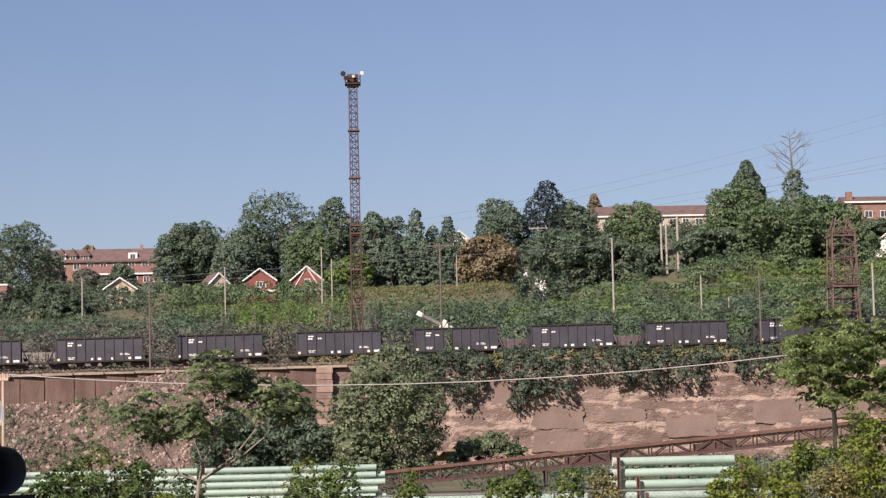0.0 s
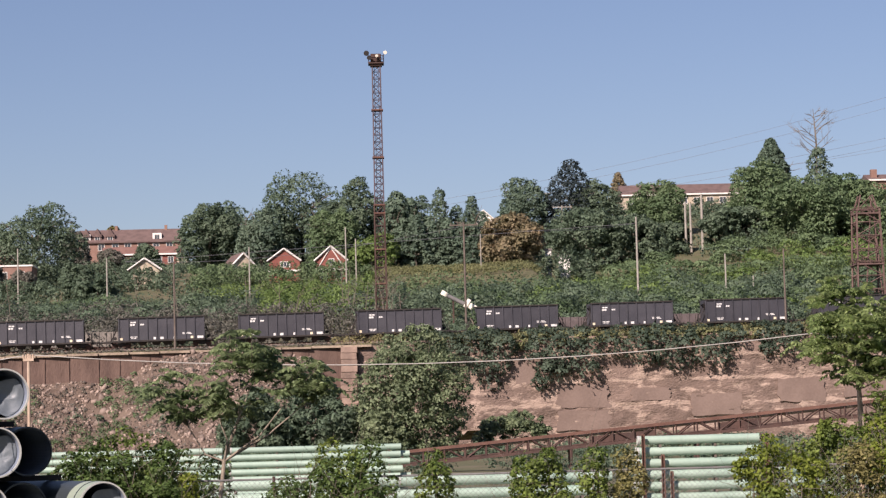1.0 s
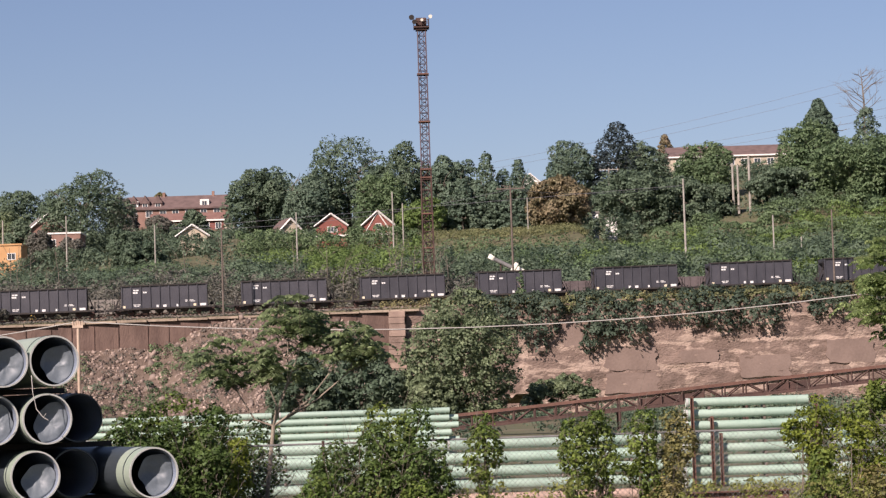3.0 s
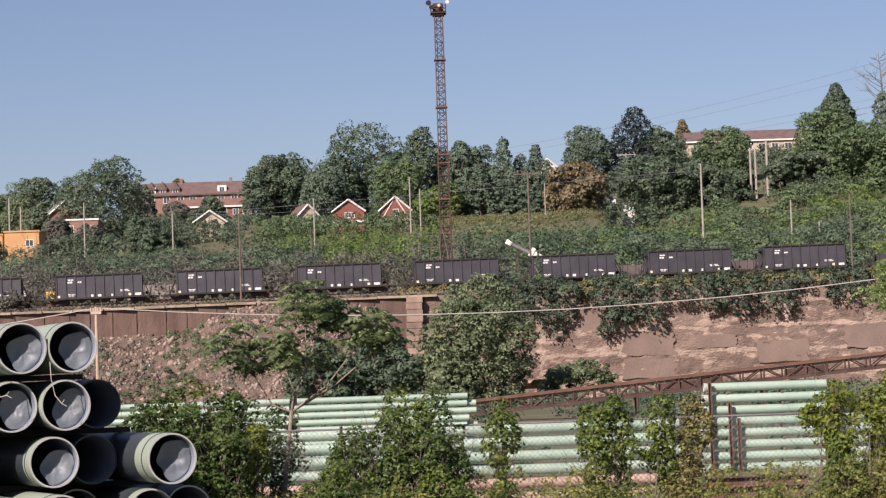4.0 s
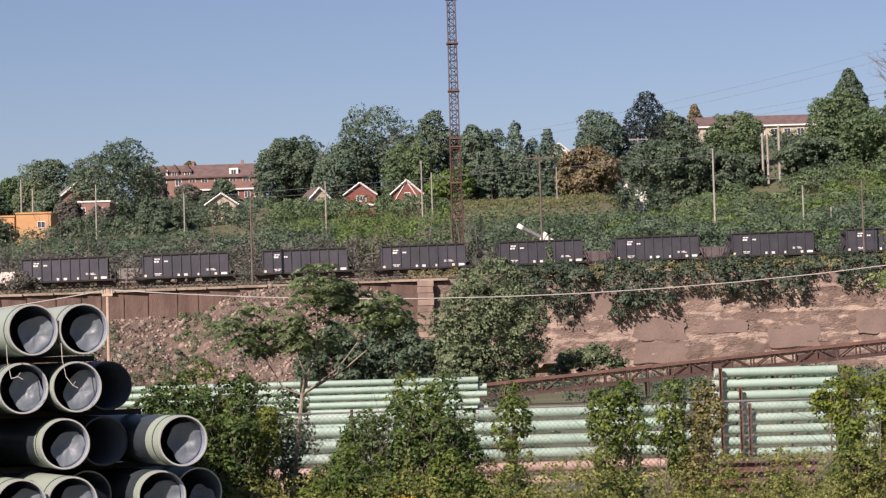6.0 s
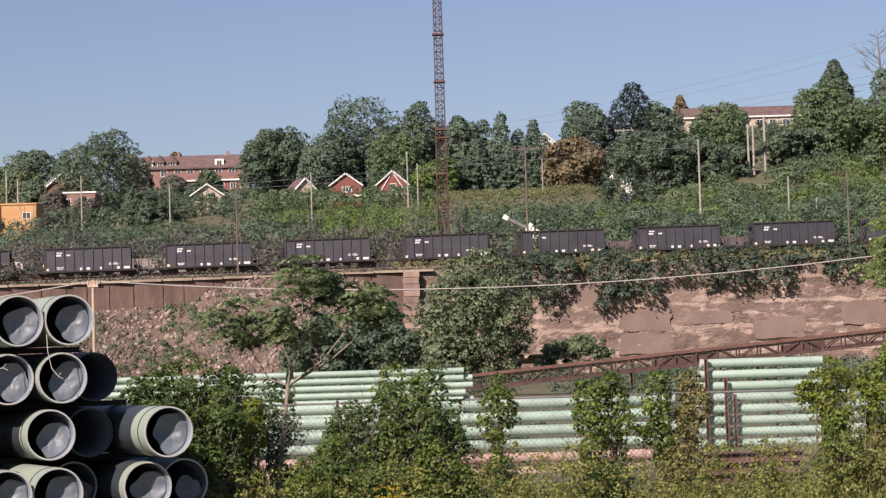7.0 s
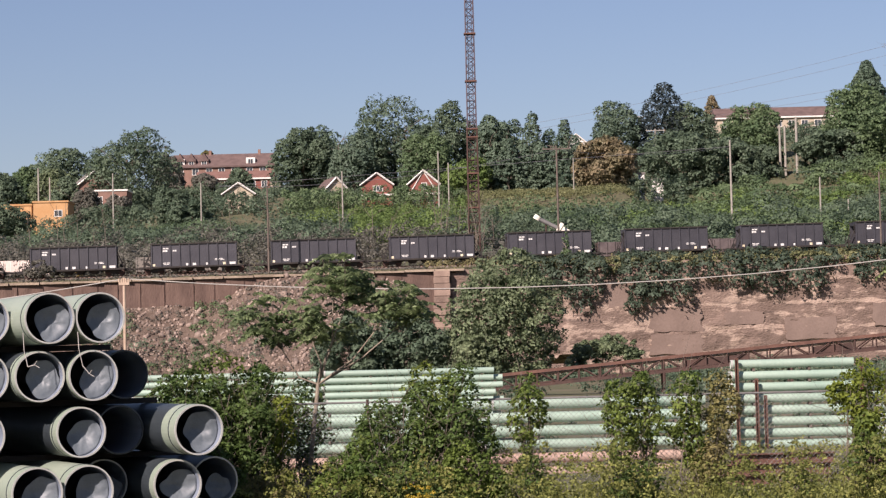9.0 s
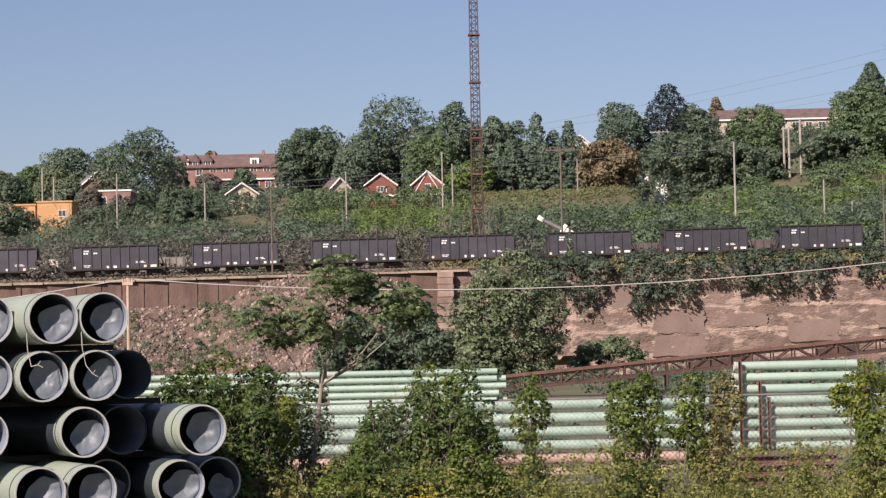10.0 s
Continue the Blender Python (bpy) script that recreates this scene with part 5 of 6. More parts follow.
def gable_house(x, y, zb, w, eave, ridge, wall, roof, label, depth=9.0, overhang=0.35, band=False, cross=False, name="house", turn=0):
    """A house whose gable faces the valley; base zb, eaves and ridge given as heights above it."""
    g = min(landz(x, y), zb) - zb - 0.3
    h = thing(name, pose(x, y, zb, 0, 0, turn), label, "house")
    bm = bmesh.new()
    pr = [(-w / 2, g), (w / 2, g), (w / 2, eave), (0, ridge), (-w / 2, eave)]
    f, b = [bm.verts.new((px, 0, pz)) for px, pz in pr], [bm.verts.new((px, depth, pz)) for px, pz in pr]
    bm.faces.new(f), bm.faces.new(b[::-1])
    for i in range(5):
        bm.faces.new((f[i], b[i], b[(i + 1) % 5], f[(i + 1) % 5]))
    bmesh.ops.recalc_face_normals(bm, faces=bm.faces)
    part("wall", bm, wall, h)
    sl = (ridge - eave) / (w / 2)
    for s in (-1, 1):
        bm = bmesh.new()
        q = [(s * (w / 2 + overhang), eave - sl * overhang), (0, ridge)]
        vs = []
        for yy in (-overhang, depth + overhang):
            for dz in (0.03, 0.25):
                vs += [bm.verts.new((px, yy, pz + dz)) for px, pz in q]
        for fc in ((0, 1, 3, 2), (4, 6, 7, 5), (0, 2, 6, 4), (1, 5, 7, 3), (2, 3, 7, 6), (0, 4, 5, 1)):
            bm.faces.new([vs[i] for i in fc])
        bmesh.ops.recalc_face_normals(bm, faces=bm.faces)
        part("roof", bm, roof, h)
        bm = bmesh.new()
        rod(bm, (s * (w / 2 + overhang), -overhang - .06, eave - sl * overhang + .05), (0, -overhang - .06, ridge + .05), 0.2, n=4)
        part("bargeboard", bm, TRIM, h, "white bargeboard")
    if band:
        bm = bmesh.new()
        box(bm, -w / 2 - .2, w / 2 + .2, -0.5, -0.003, -0.28, 0.12)
        part("porch_beam", bm, TRIM, h, "white porch beam")
    if cross:
        for s in (-1, 1):
            bm = bmesh.new()
            rod(bm, (s * w * 0.43, -0.1, 0.2), (0, -0.1, ridge - 0.15), 0.13, n=4)
            part("brace", bm, TRIM, h, "white diagonal brace")
    return h


def hipless_block(x, y, zb, w, d, hgt, wall, label, name="house", roof=None, rise=0.0, cat="building", turn=0, gutter=True):
    g = min(landz(x, y), zb) - zb - 0.5
    h = thing(name, pose(x, y, zb, 0, 0, turn), label, cat)
    bm = bmesh.new()
    box(bm, -w / 2, w / 2, 0, d, g, hgt)
    part("wall", bm, wall, h)
    if rise:
        bm = bmesh.new()
        pr = [(-0.5, hgt + 0.01), (d / 2, hgt + rise), (d + 0.5, hgt + 0.01)]
        a = [bm.verts.new((-w / 2 - 0.3, py, pz)) for py, pz in pr]
        b = [bm.verts.new((w / 2 + 0.3, py, pz)) for py, pz in pr]
        bm.faces.new(a), bm.faces.new(b)
        for i in range(3):
            bm.faces.new((a[i], b[i], b[(i + 1) % 3], a[(i + 1) % 3]))
        bmesh.ops.recalc_face_normals(bm, faces=bm.faces)
        part("roof", bm, roof, h)
        bm = bmesh.new()
        box(bm, -w / 2 - 0.32, w / 2 + 0.32, -0.62, -0.5, hgt - 0.15, hgt + 0.25)
        part("gutter", bm, TRIM if gutter else ROOF_BROWN, h)
    else:
        bm = bmesh.new()
        box(bm, -w / 2 - 0.2, w / 2 + 0.2, -0.2, d + 0.2, hgt + 0.003, hgt + 0.35)
        part("roof", bm, roof or TRIM, h)
    return h


h = gable_house(-15.05, 480, 39.4, 6.6, 2.2, 4.6, BRICK_RED, ROOF_BROWN, "red brick house with white gable trim", band=True)
window(h, 0.2, 1.3, 1.9, 1.0, bars=2)
h = gable_house(-5.1, 480, 39.5, 6.5, 2.0, 4.8, BRICK_RED, ROOF_BROWN, "red brick house with white crossed gable boards", band=True, cross=True)
window(h, 0.1, 1.5, 1.0, 1.2)
window(h, -1.6, -1.3, 1.4, 1.3)
window(h, 1.6, -1.3, 1.4, 1.3)
gable_house(-24.2, 490, 40.2, 5.2, 1.2, 3.9, TAN, ROOF_BROWN, "small tan house half hidden by shrubs", overhang=0.4, turn=18)
gable_house(-46.4, 500, 40.0, 6.4, 2.0, 4.2, TAN, ROOF_BROWN, "low tan house with a shallow gable", overhang=0.6)
h = hipless_block(-59.6, 600, 49.5, 27.0, 11.0, 7.2, BRICK_PALE, "long brick row house under a brown roof with dormers", "row_house", ROOF_BROWN, 3.9, gutter=False)
for k, wx in enumerate((-11.5, -7.5, -3.8, -0.5, 3.0, 7.0, 10.5)):
    window(h, wx, 6.0, 1.5, 1.6)
    window(h, wx + 0.2, 3.0, 1.5, 1.6)
for wx in (-11.6, -8.6, -5.2, 7.2):
    part("dormer", (lambda bm: (box(bm, wx - 1.2, wx + 1.2, 0.8, 4.6, 7.3, 9.6), bm)[1])(bmesh.new()), TRIM if wx in (-11.6, 7.2) else ROOF_BROWN, h, "white dormer" if wx in (-11.6, 7.2) else "brown shingled dormer")
    part("dormer_roof", (lambda bm: (rod(bm, (wx, 0.5, 9.6), (wx, 4.4, 9.6), 1.5, 1.5, n=3), bm)[1])(bmesh.new()), ROOF_BROWN, h) if wx < 0 else None
    window(h, wx, 8.5, 1.2, 1.3, y=0.8)
for wx in (-4.0, 9.2):
    part("chimney", (lambda bm: (box(bm, wx - .35, wx + .35, 5.0, 5.7, 10.4, 12.1), bm)[1])(bmesh.new()), BRICK_PALE, h)
h = hipless_block(-55.5, 584, 47.0, 19.0, 7.0, 5.0, BRICK_RED, "lower brick row house with a red-brown roof", "row_house", ROOF_RED, 2.4)
for wx in (-8.0, -5.2, -1.6, 1.4, 5.0, 8.0):
    window(h, wx, 3.6, 1.3, 1.5)
hipless_block(-44.6, 584, 46.5, 2.6, 6.0, 4.6, TAN, "narrow tan house beside the lower row", "tan_house", ROOF_BROWN)
h = hipless_block(-75.5, 500, 38.5, 8.6, 8.0, 4.6, BRICK_PALE, "pale red brick house with a flat white cornice", "brick_house")
window(h, -1.8, 2.6, 1.2, 1.5)
window(h, 2.0, 2.6, 1.2, 1.5)
gable_house(-81.5, 520, 43.0, 8.0, 3.0, 6.4, BRICK_PALE, ROOF_GREY, "brick house with a dark gabled roof among trees", turn=20)
h = hipless_block(-82.9, 470, 34.0, 7.2, 8.0, 4.7, ORANGE, "orange building with one dark window", "orange_building", ORANGE)
window(h, 1.6, 2.4, 1.5, 1.2)
hipless_block(-92.5, 476, 34.0, 9.0, 8.0, 4.6, ORANGE, "orange shed beside the orange building", "orange_shed", ORANGE)
gable_house(37.4, 650, 62.0, 6.5, 3.2, 6.0, TRIM, TRIM, "small white house on the hilltop")
h = hipless_block(88.5, 600, 61.0, 33.0, 12.0, 5.2, TAN, "long tan apartment building under a brown roof", "apartment_building", ROOF_BROWN, 3.4)
for wx in np.arange(-14, 15, 3.5):
    window(h, float(wx), 3.6, 1.6, 1.5)
h = hipless_block(137.0, 560, 56.0, 15.0, 10.0, 8.6, BRICK_PALE, "brick building on the hill behind trees", "brick_building", ROOF_BROWN, 2.0)
for wx in (-5.5, -1.5, 2.5):
    window(h, wx, 5.6, 1.8, 1.5)
part("chimney", (lambda bm: (box(bm, -6.5, -5.0, 2, 3.5, 8, 11.6), bm)[1])(bmesh.new()), BRICK_PALE, h)
gable_house(119.5, 478, 43.6, 8.0, 2.6, 5.2, TRIM, ROOF_BROWN, "pale house with an orange-brown roof", turn=-35)
h = hipless_block(38.3, 445, 35.0, 1.1, 1.0, 4.6, TRIM, "small white shed among the shrubs", "white_shed", ROOF_GREY)
h = hipless_block(41.5, 446, 36.2, 2.2, 2.0, 2.2, TRIM, "low white shed among the shrubs", "white_shed", ROOF_GREY)


# ---- poles and lines ----
def pole(x, y, top, r=0.16, arm=0.0, material=None, label="weathered wooden utility pole", arms=1, bottom=None):
    z = landz(x, y) - 0.2 if bottom is None else bottom
    p = thing("utility_pole", pose(x, y, z), label, "utility pole")
    bm = bmesh.new()
    rod(bm, (0, 0, 0), (0, 0, top - z), r, r * 0.75, n=8)
    part("shaft", bm, material or POLE_WOOD, p)
    for k in range(arms if arm else 0):
        bm = bmesh.new()
        zz = top - z - 0.4 - k * 1.3
        box(bm, -arm, arm, -0.12, 0.0, zz - 0.09, zz + 0.09)
        for s in (-0.9, -0.4, 0.4, 0.9):
            rod(bm, (arm * s, -0.06, zz + 0.09), (arm * s, -0.06, zz + 0.35), 0.06, n=5)
        part("crossarm", bm, material or POLE_WOOD, p)
    return p


for a in ((-18.7, 400, 37.8), (-1.7, 430, 43.7), (0.2, 436, 42.0), (47.5, 378, 39.6, 0.2), (70.67, 478, 52.0, 0.28), (71.9, 479, 51.7, 0.28), (74.2, 478, 53.6, 0.32), (61.05, 370, 32.4),
          (66.5, 375, 29.0), (-90.8, 500, 48.6, 0.22), (-84.4, 478, 44.6, 0.2), (-70.7, 476, 45.0, 0.18), (23.5, 420, 41.0, 0.12), (82.5, 340, 31.5, 0.2), (-46.0, 420, 38.0)):
    pole(*a)
pole(16.1, 331, 34.9, 0.17, 2.1, POLE_DARK, "dark utility pole with a crossarm beside the track")
pole(46.9, 560, 63.5, 0.25, 2.6, POLE_WOOD, "utility pole with two crossarms on the hill", 2)
pole(43.8, 565, 62.0, 0.25, 2.4, POLE_WOOD, "utility pole with two crossarms on the hill", 2)
pole(48.2, 520, 56.0, 0.22, 2.2, POLE_WOOD, "utility pole with a crossarm on the hill")
pole(-24.15, 301.6, 27.8, 0.14, 0, POLE_DARK, "thin dark pole on the wall top")
pole(59.2, 309.5, 28.3, 0.14, 0, POLE_DARK, "thin dark pole beside the track")
pole(-21.65, 150, 9.95, 0.13, 0.35, POLE_PALE, "pale wooden pole behind the pipe stack")


def cable(pts, r, material, label):
    """A sagging cable through its supports."""
    bm = bmesh.new()
    line = []
    for (a, b, sag) in pts:
        a, b = Vector(a), Vector(b)
        line += [a.lerp(b, k / 16) - Vector((0, 0, 4 * sag * k / 16 * (1 - k / 16))) for k in range(1 if line else 0, 17)]
    polytube(bm, line, r)
    tagged(part("overhead_cable", bm, material), label, "cable")


cable([((-75, 150, 6.5), (-21.6, 150, 9.88), 1.2), ((-21.6, 150, 9.88), (62, 150, 15.2), 3.35)], 0.035, WIRE, "pale cable sagging across the yard from pole to pole")
pole(62, 150, 15.4, 0.15, 0.4, POLE_PALE, "pale wooden pole at the end of the yard")
pole(-75, 150, 6.7, 0.15, 0.4, POLE_PALE, "pale wooden pole at the end of the yard")
for (a, b, s) in (((11, 600, 64.5), (210, 560, 108), 5), ((11, 600, 63.0), (210, 560, 104.5), 5), ((60, 566, 64), (210, 520, 90), 3), ((60, 566, 62.6), (210, 520, 87.5), 3), ((96.5, 545, 66), (210, 520, 84), 2)):
    cable([(a, b, s)], 0.032, WIRE_FAR, "thin dark power line high over the hill")
for z in (0, 1.8):
    cable([((-260, 640, 55 + z), (-25, 640, 63.0 + z), 2)], 0.032, WIRE_FAR, "thin dark power line over the row houses")
for (x, y, z) in ((11, 600, 65.0), (60, 566, 64.5), (210, 560, 109), (210, 520, 91), (-260, 640, 57.5), (-25, 640, 65.5), (96.5, 545, 66.5)):
    pole(x, y, z, 0.25, 1.5)
cable([((16.1, 331, 34.4), (47.5, 378, 38.5), 1.0), ((-46, 420, 37.5), (16.1, 331, 34.4), 2.0)], 0.03, WIRE_FAR, "thin dark line between hillside poles")


# ---- beside the railway ----
def build_chute():
    z = landz(16, 334)
    c = thing("loading_boom", pose(13.2, 333.5, z), "inclined white loading boom with a round end beside the track", "loading boom")
    def at(h):
        return h - z
    bm = bmesh.new()
    rod(bm, (0, 0, at(24.5)), (3.6, 0, at(22.6)), 0.32, n=10)
    part("tube", bm, STEEL_GREY, c, "grey boom tube")
    bm = bmesh.new()
    rod(bm, (-0.25, 0, at(24.3)), (0.1, 0, at(24.85)), 0.55, n=16)
    rod(bm, (-0.35, -0.3, at(24.55)), (-0.15, -0.3, at(24.7)), 0.3, n=12)
    part("drum", bm, WHITE_PAINT, c, "round white drum end")
    bm = bmesh.new()
    m = Matrix.Translation((5.4, 0, at(21.6))) @ Euler((0, radians(33), 0)).to_matrix().to_4x4()
    box(bm, -2.6, 2.4, -0.5, 0.5, -0.45, 0.45, m)
    box(bm, -2.9, -2.3, -0.65, 0.65, -0.65, 0.75, m)
    bmesh.ops.bevel(bm, geom=bm.edges[:], offset=0.08, segments=1, affect="EDGES")
    part("trough", bm, WHITE_PAINT, c, "sunlit cream trough")
    for x, h in ((1.2, 23.6), (4.0, 22.0), (6.6, 20.4)):
        bm = bmesh.new()
        rod(bm, (x, 0.2, -0.2), (x, 0.2, at(h)), 0.14, n=6)
        part("leg", bm, RUST_DARK, c)
    bm = bmesh.new()
    box(bm, 5.4, 8.6, -0.7, 1.2, -0.3, at(19.9))
    part("base_box", bm, WHITE_PAINT, c)


build_chute()


def gondola(x, material, label, length=14.0):
    y = track_y(x) + 9.5
    z = landz(x, y)
    g = thing("parked_gondola", Matrix.Translation((x, y, z)) @ Euler((0, 0, TURN)).to_matrix().to_4x4(), label, "railway car")
    for s in (-1.4, 1.4):
        bm = bmesh.new()
        box(bm, -length / 2, length / 2, s - 0.05, s + 0.05, 1.0, 3.0)
        part("side", bm, material, g)
        for k in range(13):
            bm = bmesh.new()
            xx = -length / 2 + 0.1 + k * (length - 0.2) / 12
            box(bm, xx - 0.08, xx + 0.08, s - 0.16, s - 0.052, 0.95, 3.06)
            part("stake", bm, material, g)
    bm = bmesh.new()
    for s in (-1, 1):
        box(bm, *sorted((s * length / 2, s * (length / 2 - 0.1))), -1.35, 1.35, 1.0, 3.0)
    box(bm, -length / 2, length / 2, -1.35, 1.35, 0.8, 0.99)
    part("floor", bm, RUST_DARK, g)
    for s in (-1, 1):
        for o in (-0.9, 0.9):
            bm = bmesh.new()
            rod(bm, (s * (length / 2 - 2) + o, -0.9, 0.42), (s * (length / 2 - 2) + o, 0.9, 0.42), 0.42, n=16)
            part("wheelset", bm, RUST_DARK, g)


gondola(28.0, GRIMY, "grimy brown ribbed gondola car parked behind the train")
gondola(43.0, GRIMY, "grimy brown ribbed gondola car parked behind the train")
gondola(-38.0, GRIMY_PALE, "faded grey-tan gondola car parked behind the train", 12.0)


def build_trailer():
    x = -60.5
    y = track_y(x) + 13
    t = thing("box_trailer", pose(x, y, landz(x, y), 0, 0, -4), "dirty pinkish-white box trailer behind the track", "trailer")
    bm = bmesh.new()
    box(bm, -5, 5, -1.2, 1.2, 0.9, 3.0)
    bmesh.ops.bevel(bm, geom=bm.edges[:], offset=0.06, segments=1, affect="EDGES")
    part("body", bm, PALE_PINK, t)
    for k in range(9):
        bm = bmesh.new()
        box(bm, -4.9 + k * 1.2, -4.82 + k * 1.2, -1.24, -1.2, 0.95, 2.95)
        part("rib", bm, TRIM, t)
    for xx in (-3.4, 3.4):
        bm = bmesh.new()
        rod(bm, (xx, -1.1, 0.48), (xx, 1.1, 0.48), 0.48, n=16)
        part("wheel", bm, CAR_DARK, t)
    x = -52.3
    y = track_y(x) + 12
    m = thing("yellow_machine", pose(x, y, landz(x, y)), "small yellow machine standing behind the track", "machine")
    bm = bmesh.new()
    box(bm, -0.6, 0.6, -0.6, 0.6, 0.2, 2.6)
    bmesh.ops.bevel(bm, geom=bm.edges[:], offset=0.08, segments=1, affect="EDGES")
    part("housing", bm, YELLOW_PAINT, m)
    bm = bmesh.new()
    box(bm, -0.8, 0.8, -0.8, 0.8, -0.1, 0.2)
    part("skid", bm, CAR_DARK, m)


build_trailer()


# ---- the fence and the plants before the yard ----
FENCE_Y = 47.6


def build_fence():
    fx0, fx1, zb, H = -6.6, 13.4, 0.32, 2.82
    fence = thing("chain_link_fence", pose(0, FENCE_Y, zb), "grey chain-link fence overgrown with vines", "fence")
    c = 0.055
    r = 0.0035
    nx, nz = int((fx1 - fx0) / c), int(H / c)
    i, k = np.meshgrid(np.arange(nx), np.arange(nz), indexing="ij")
    i, k = i.ravel(), k.ravel()
    odd = (i + k) % 2
    p = np.stack([fx0 + c * (i + np.where(odd, 1, 0)), np.zeros(len(i)), c * k], -1)
    q = np.stack([fx0 + c * (i + np.where(odd, 0, 1)), np.zeros(len(i)), c * (k + 1.0)], -1)
    d = q - p
    d /= np.linalg.norm(d, axis=1)[:, None]
    n1 = np.stack([d[:, 2], np.zeros(len(d)), -d[:, 0]], -1) * r
    n2 = np.array([0, 1, 0]) * r
    ring = [n1 + n2 * -0.6, -n1 + n2 * -0.6, n2 * 1.2]
    v = np.stack([p + o for o in ring] + [q + o for o in ring], 1).reshape(-1, 3)
    b = 6 * np.arange(len(p))[:, None, None]
    f = (b + np.array([(0, 1, 4, 3), (1, 2, 5, 4), (2, 0, 3, 5)])[None]).reshape(-1, 4)
    raw("mesh", v, f, GALV, fence)
    for x in np.arange(-5.2, fx1 + 0.1, 3.4):
        bm = bmesh.new()
        rod(bm, (x, 0.05, -0.3), (x, 0.05, H + 0.06), 0.032, n=8)
        part("post", bm, RUST_DARK, fence)
    bm = bmesh.new()
    rod(bm, (fx0, 0.05, H), (fx1, 0.05, H), 0.022, n=6)
    part("top_rail", bm, STEEL_GREY, fence)


build_fence()


def bush(x, y, w, top, material, label, seed, n=150, per=48, leaf=0.045, d=0.7, low=0.1, twigs=10, name="bush"):
    """A thicket of stems with many small leaves, wider than deep."""
    rng, rp = np.random.default_rng(seed), random.Random(seed)
    z = landz(x, y) - 0.03
    H = top - z
    b = thing(name, pose(x, y, z), label, name)
    for k in range(twigs):
        bm = bmesh.new()
        a = Vector((rp.uniform(-.5, .5) * w * 0.5, rp.uniform(-.3, .3) * d, 0))
        e = Vector((rp.uniform(-1, 1) * w * 0.5, rp.uniform(-1, 1) * d * 0.7, H * rp.uniform(0.5, 0.85)))
        limb(bm, a, e, 0.018, 0.006, rp, 1)
        part("stem", bm, BARK, b)
    c = crown_points(rng, w, d, H * low, H * 0.97, n, "round")
    nz = np.array([(noise.noise(Vector((seed * 3.1, q * 1.7, 0))), noise.noise(Vector((seed * 1.7, q * 1.6, 5)))) for q in c[:, 2]])
    c[:, 0] = c[:, 0] * (0.85 + 0.95 * nz[:, 0]) + 0.6 * w * nz[:, 1]
    c = c[np.array([noise.noise(Vector((q[0] * 1.7 + seed, q[1] * 1.7, q[2] * 1.9))) > -0.16 for q in c])]
    rad = 0.15 * (0.5 + 0.9 * rng.random(len(c)))
    v, f, nn = clumped(rng, c, rad, per, leaf, up=0.5)
    raw("foliage", v, f, material, b)
    return b


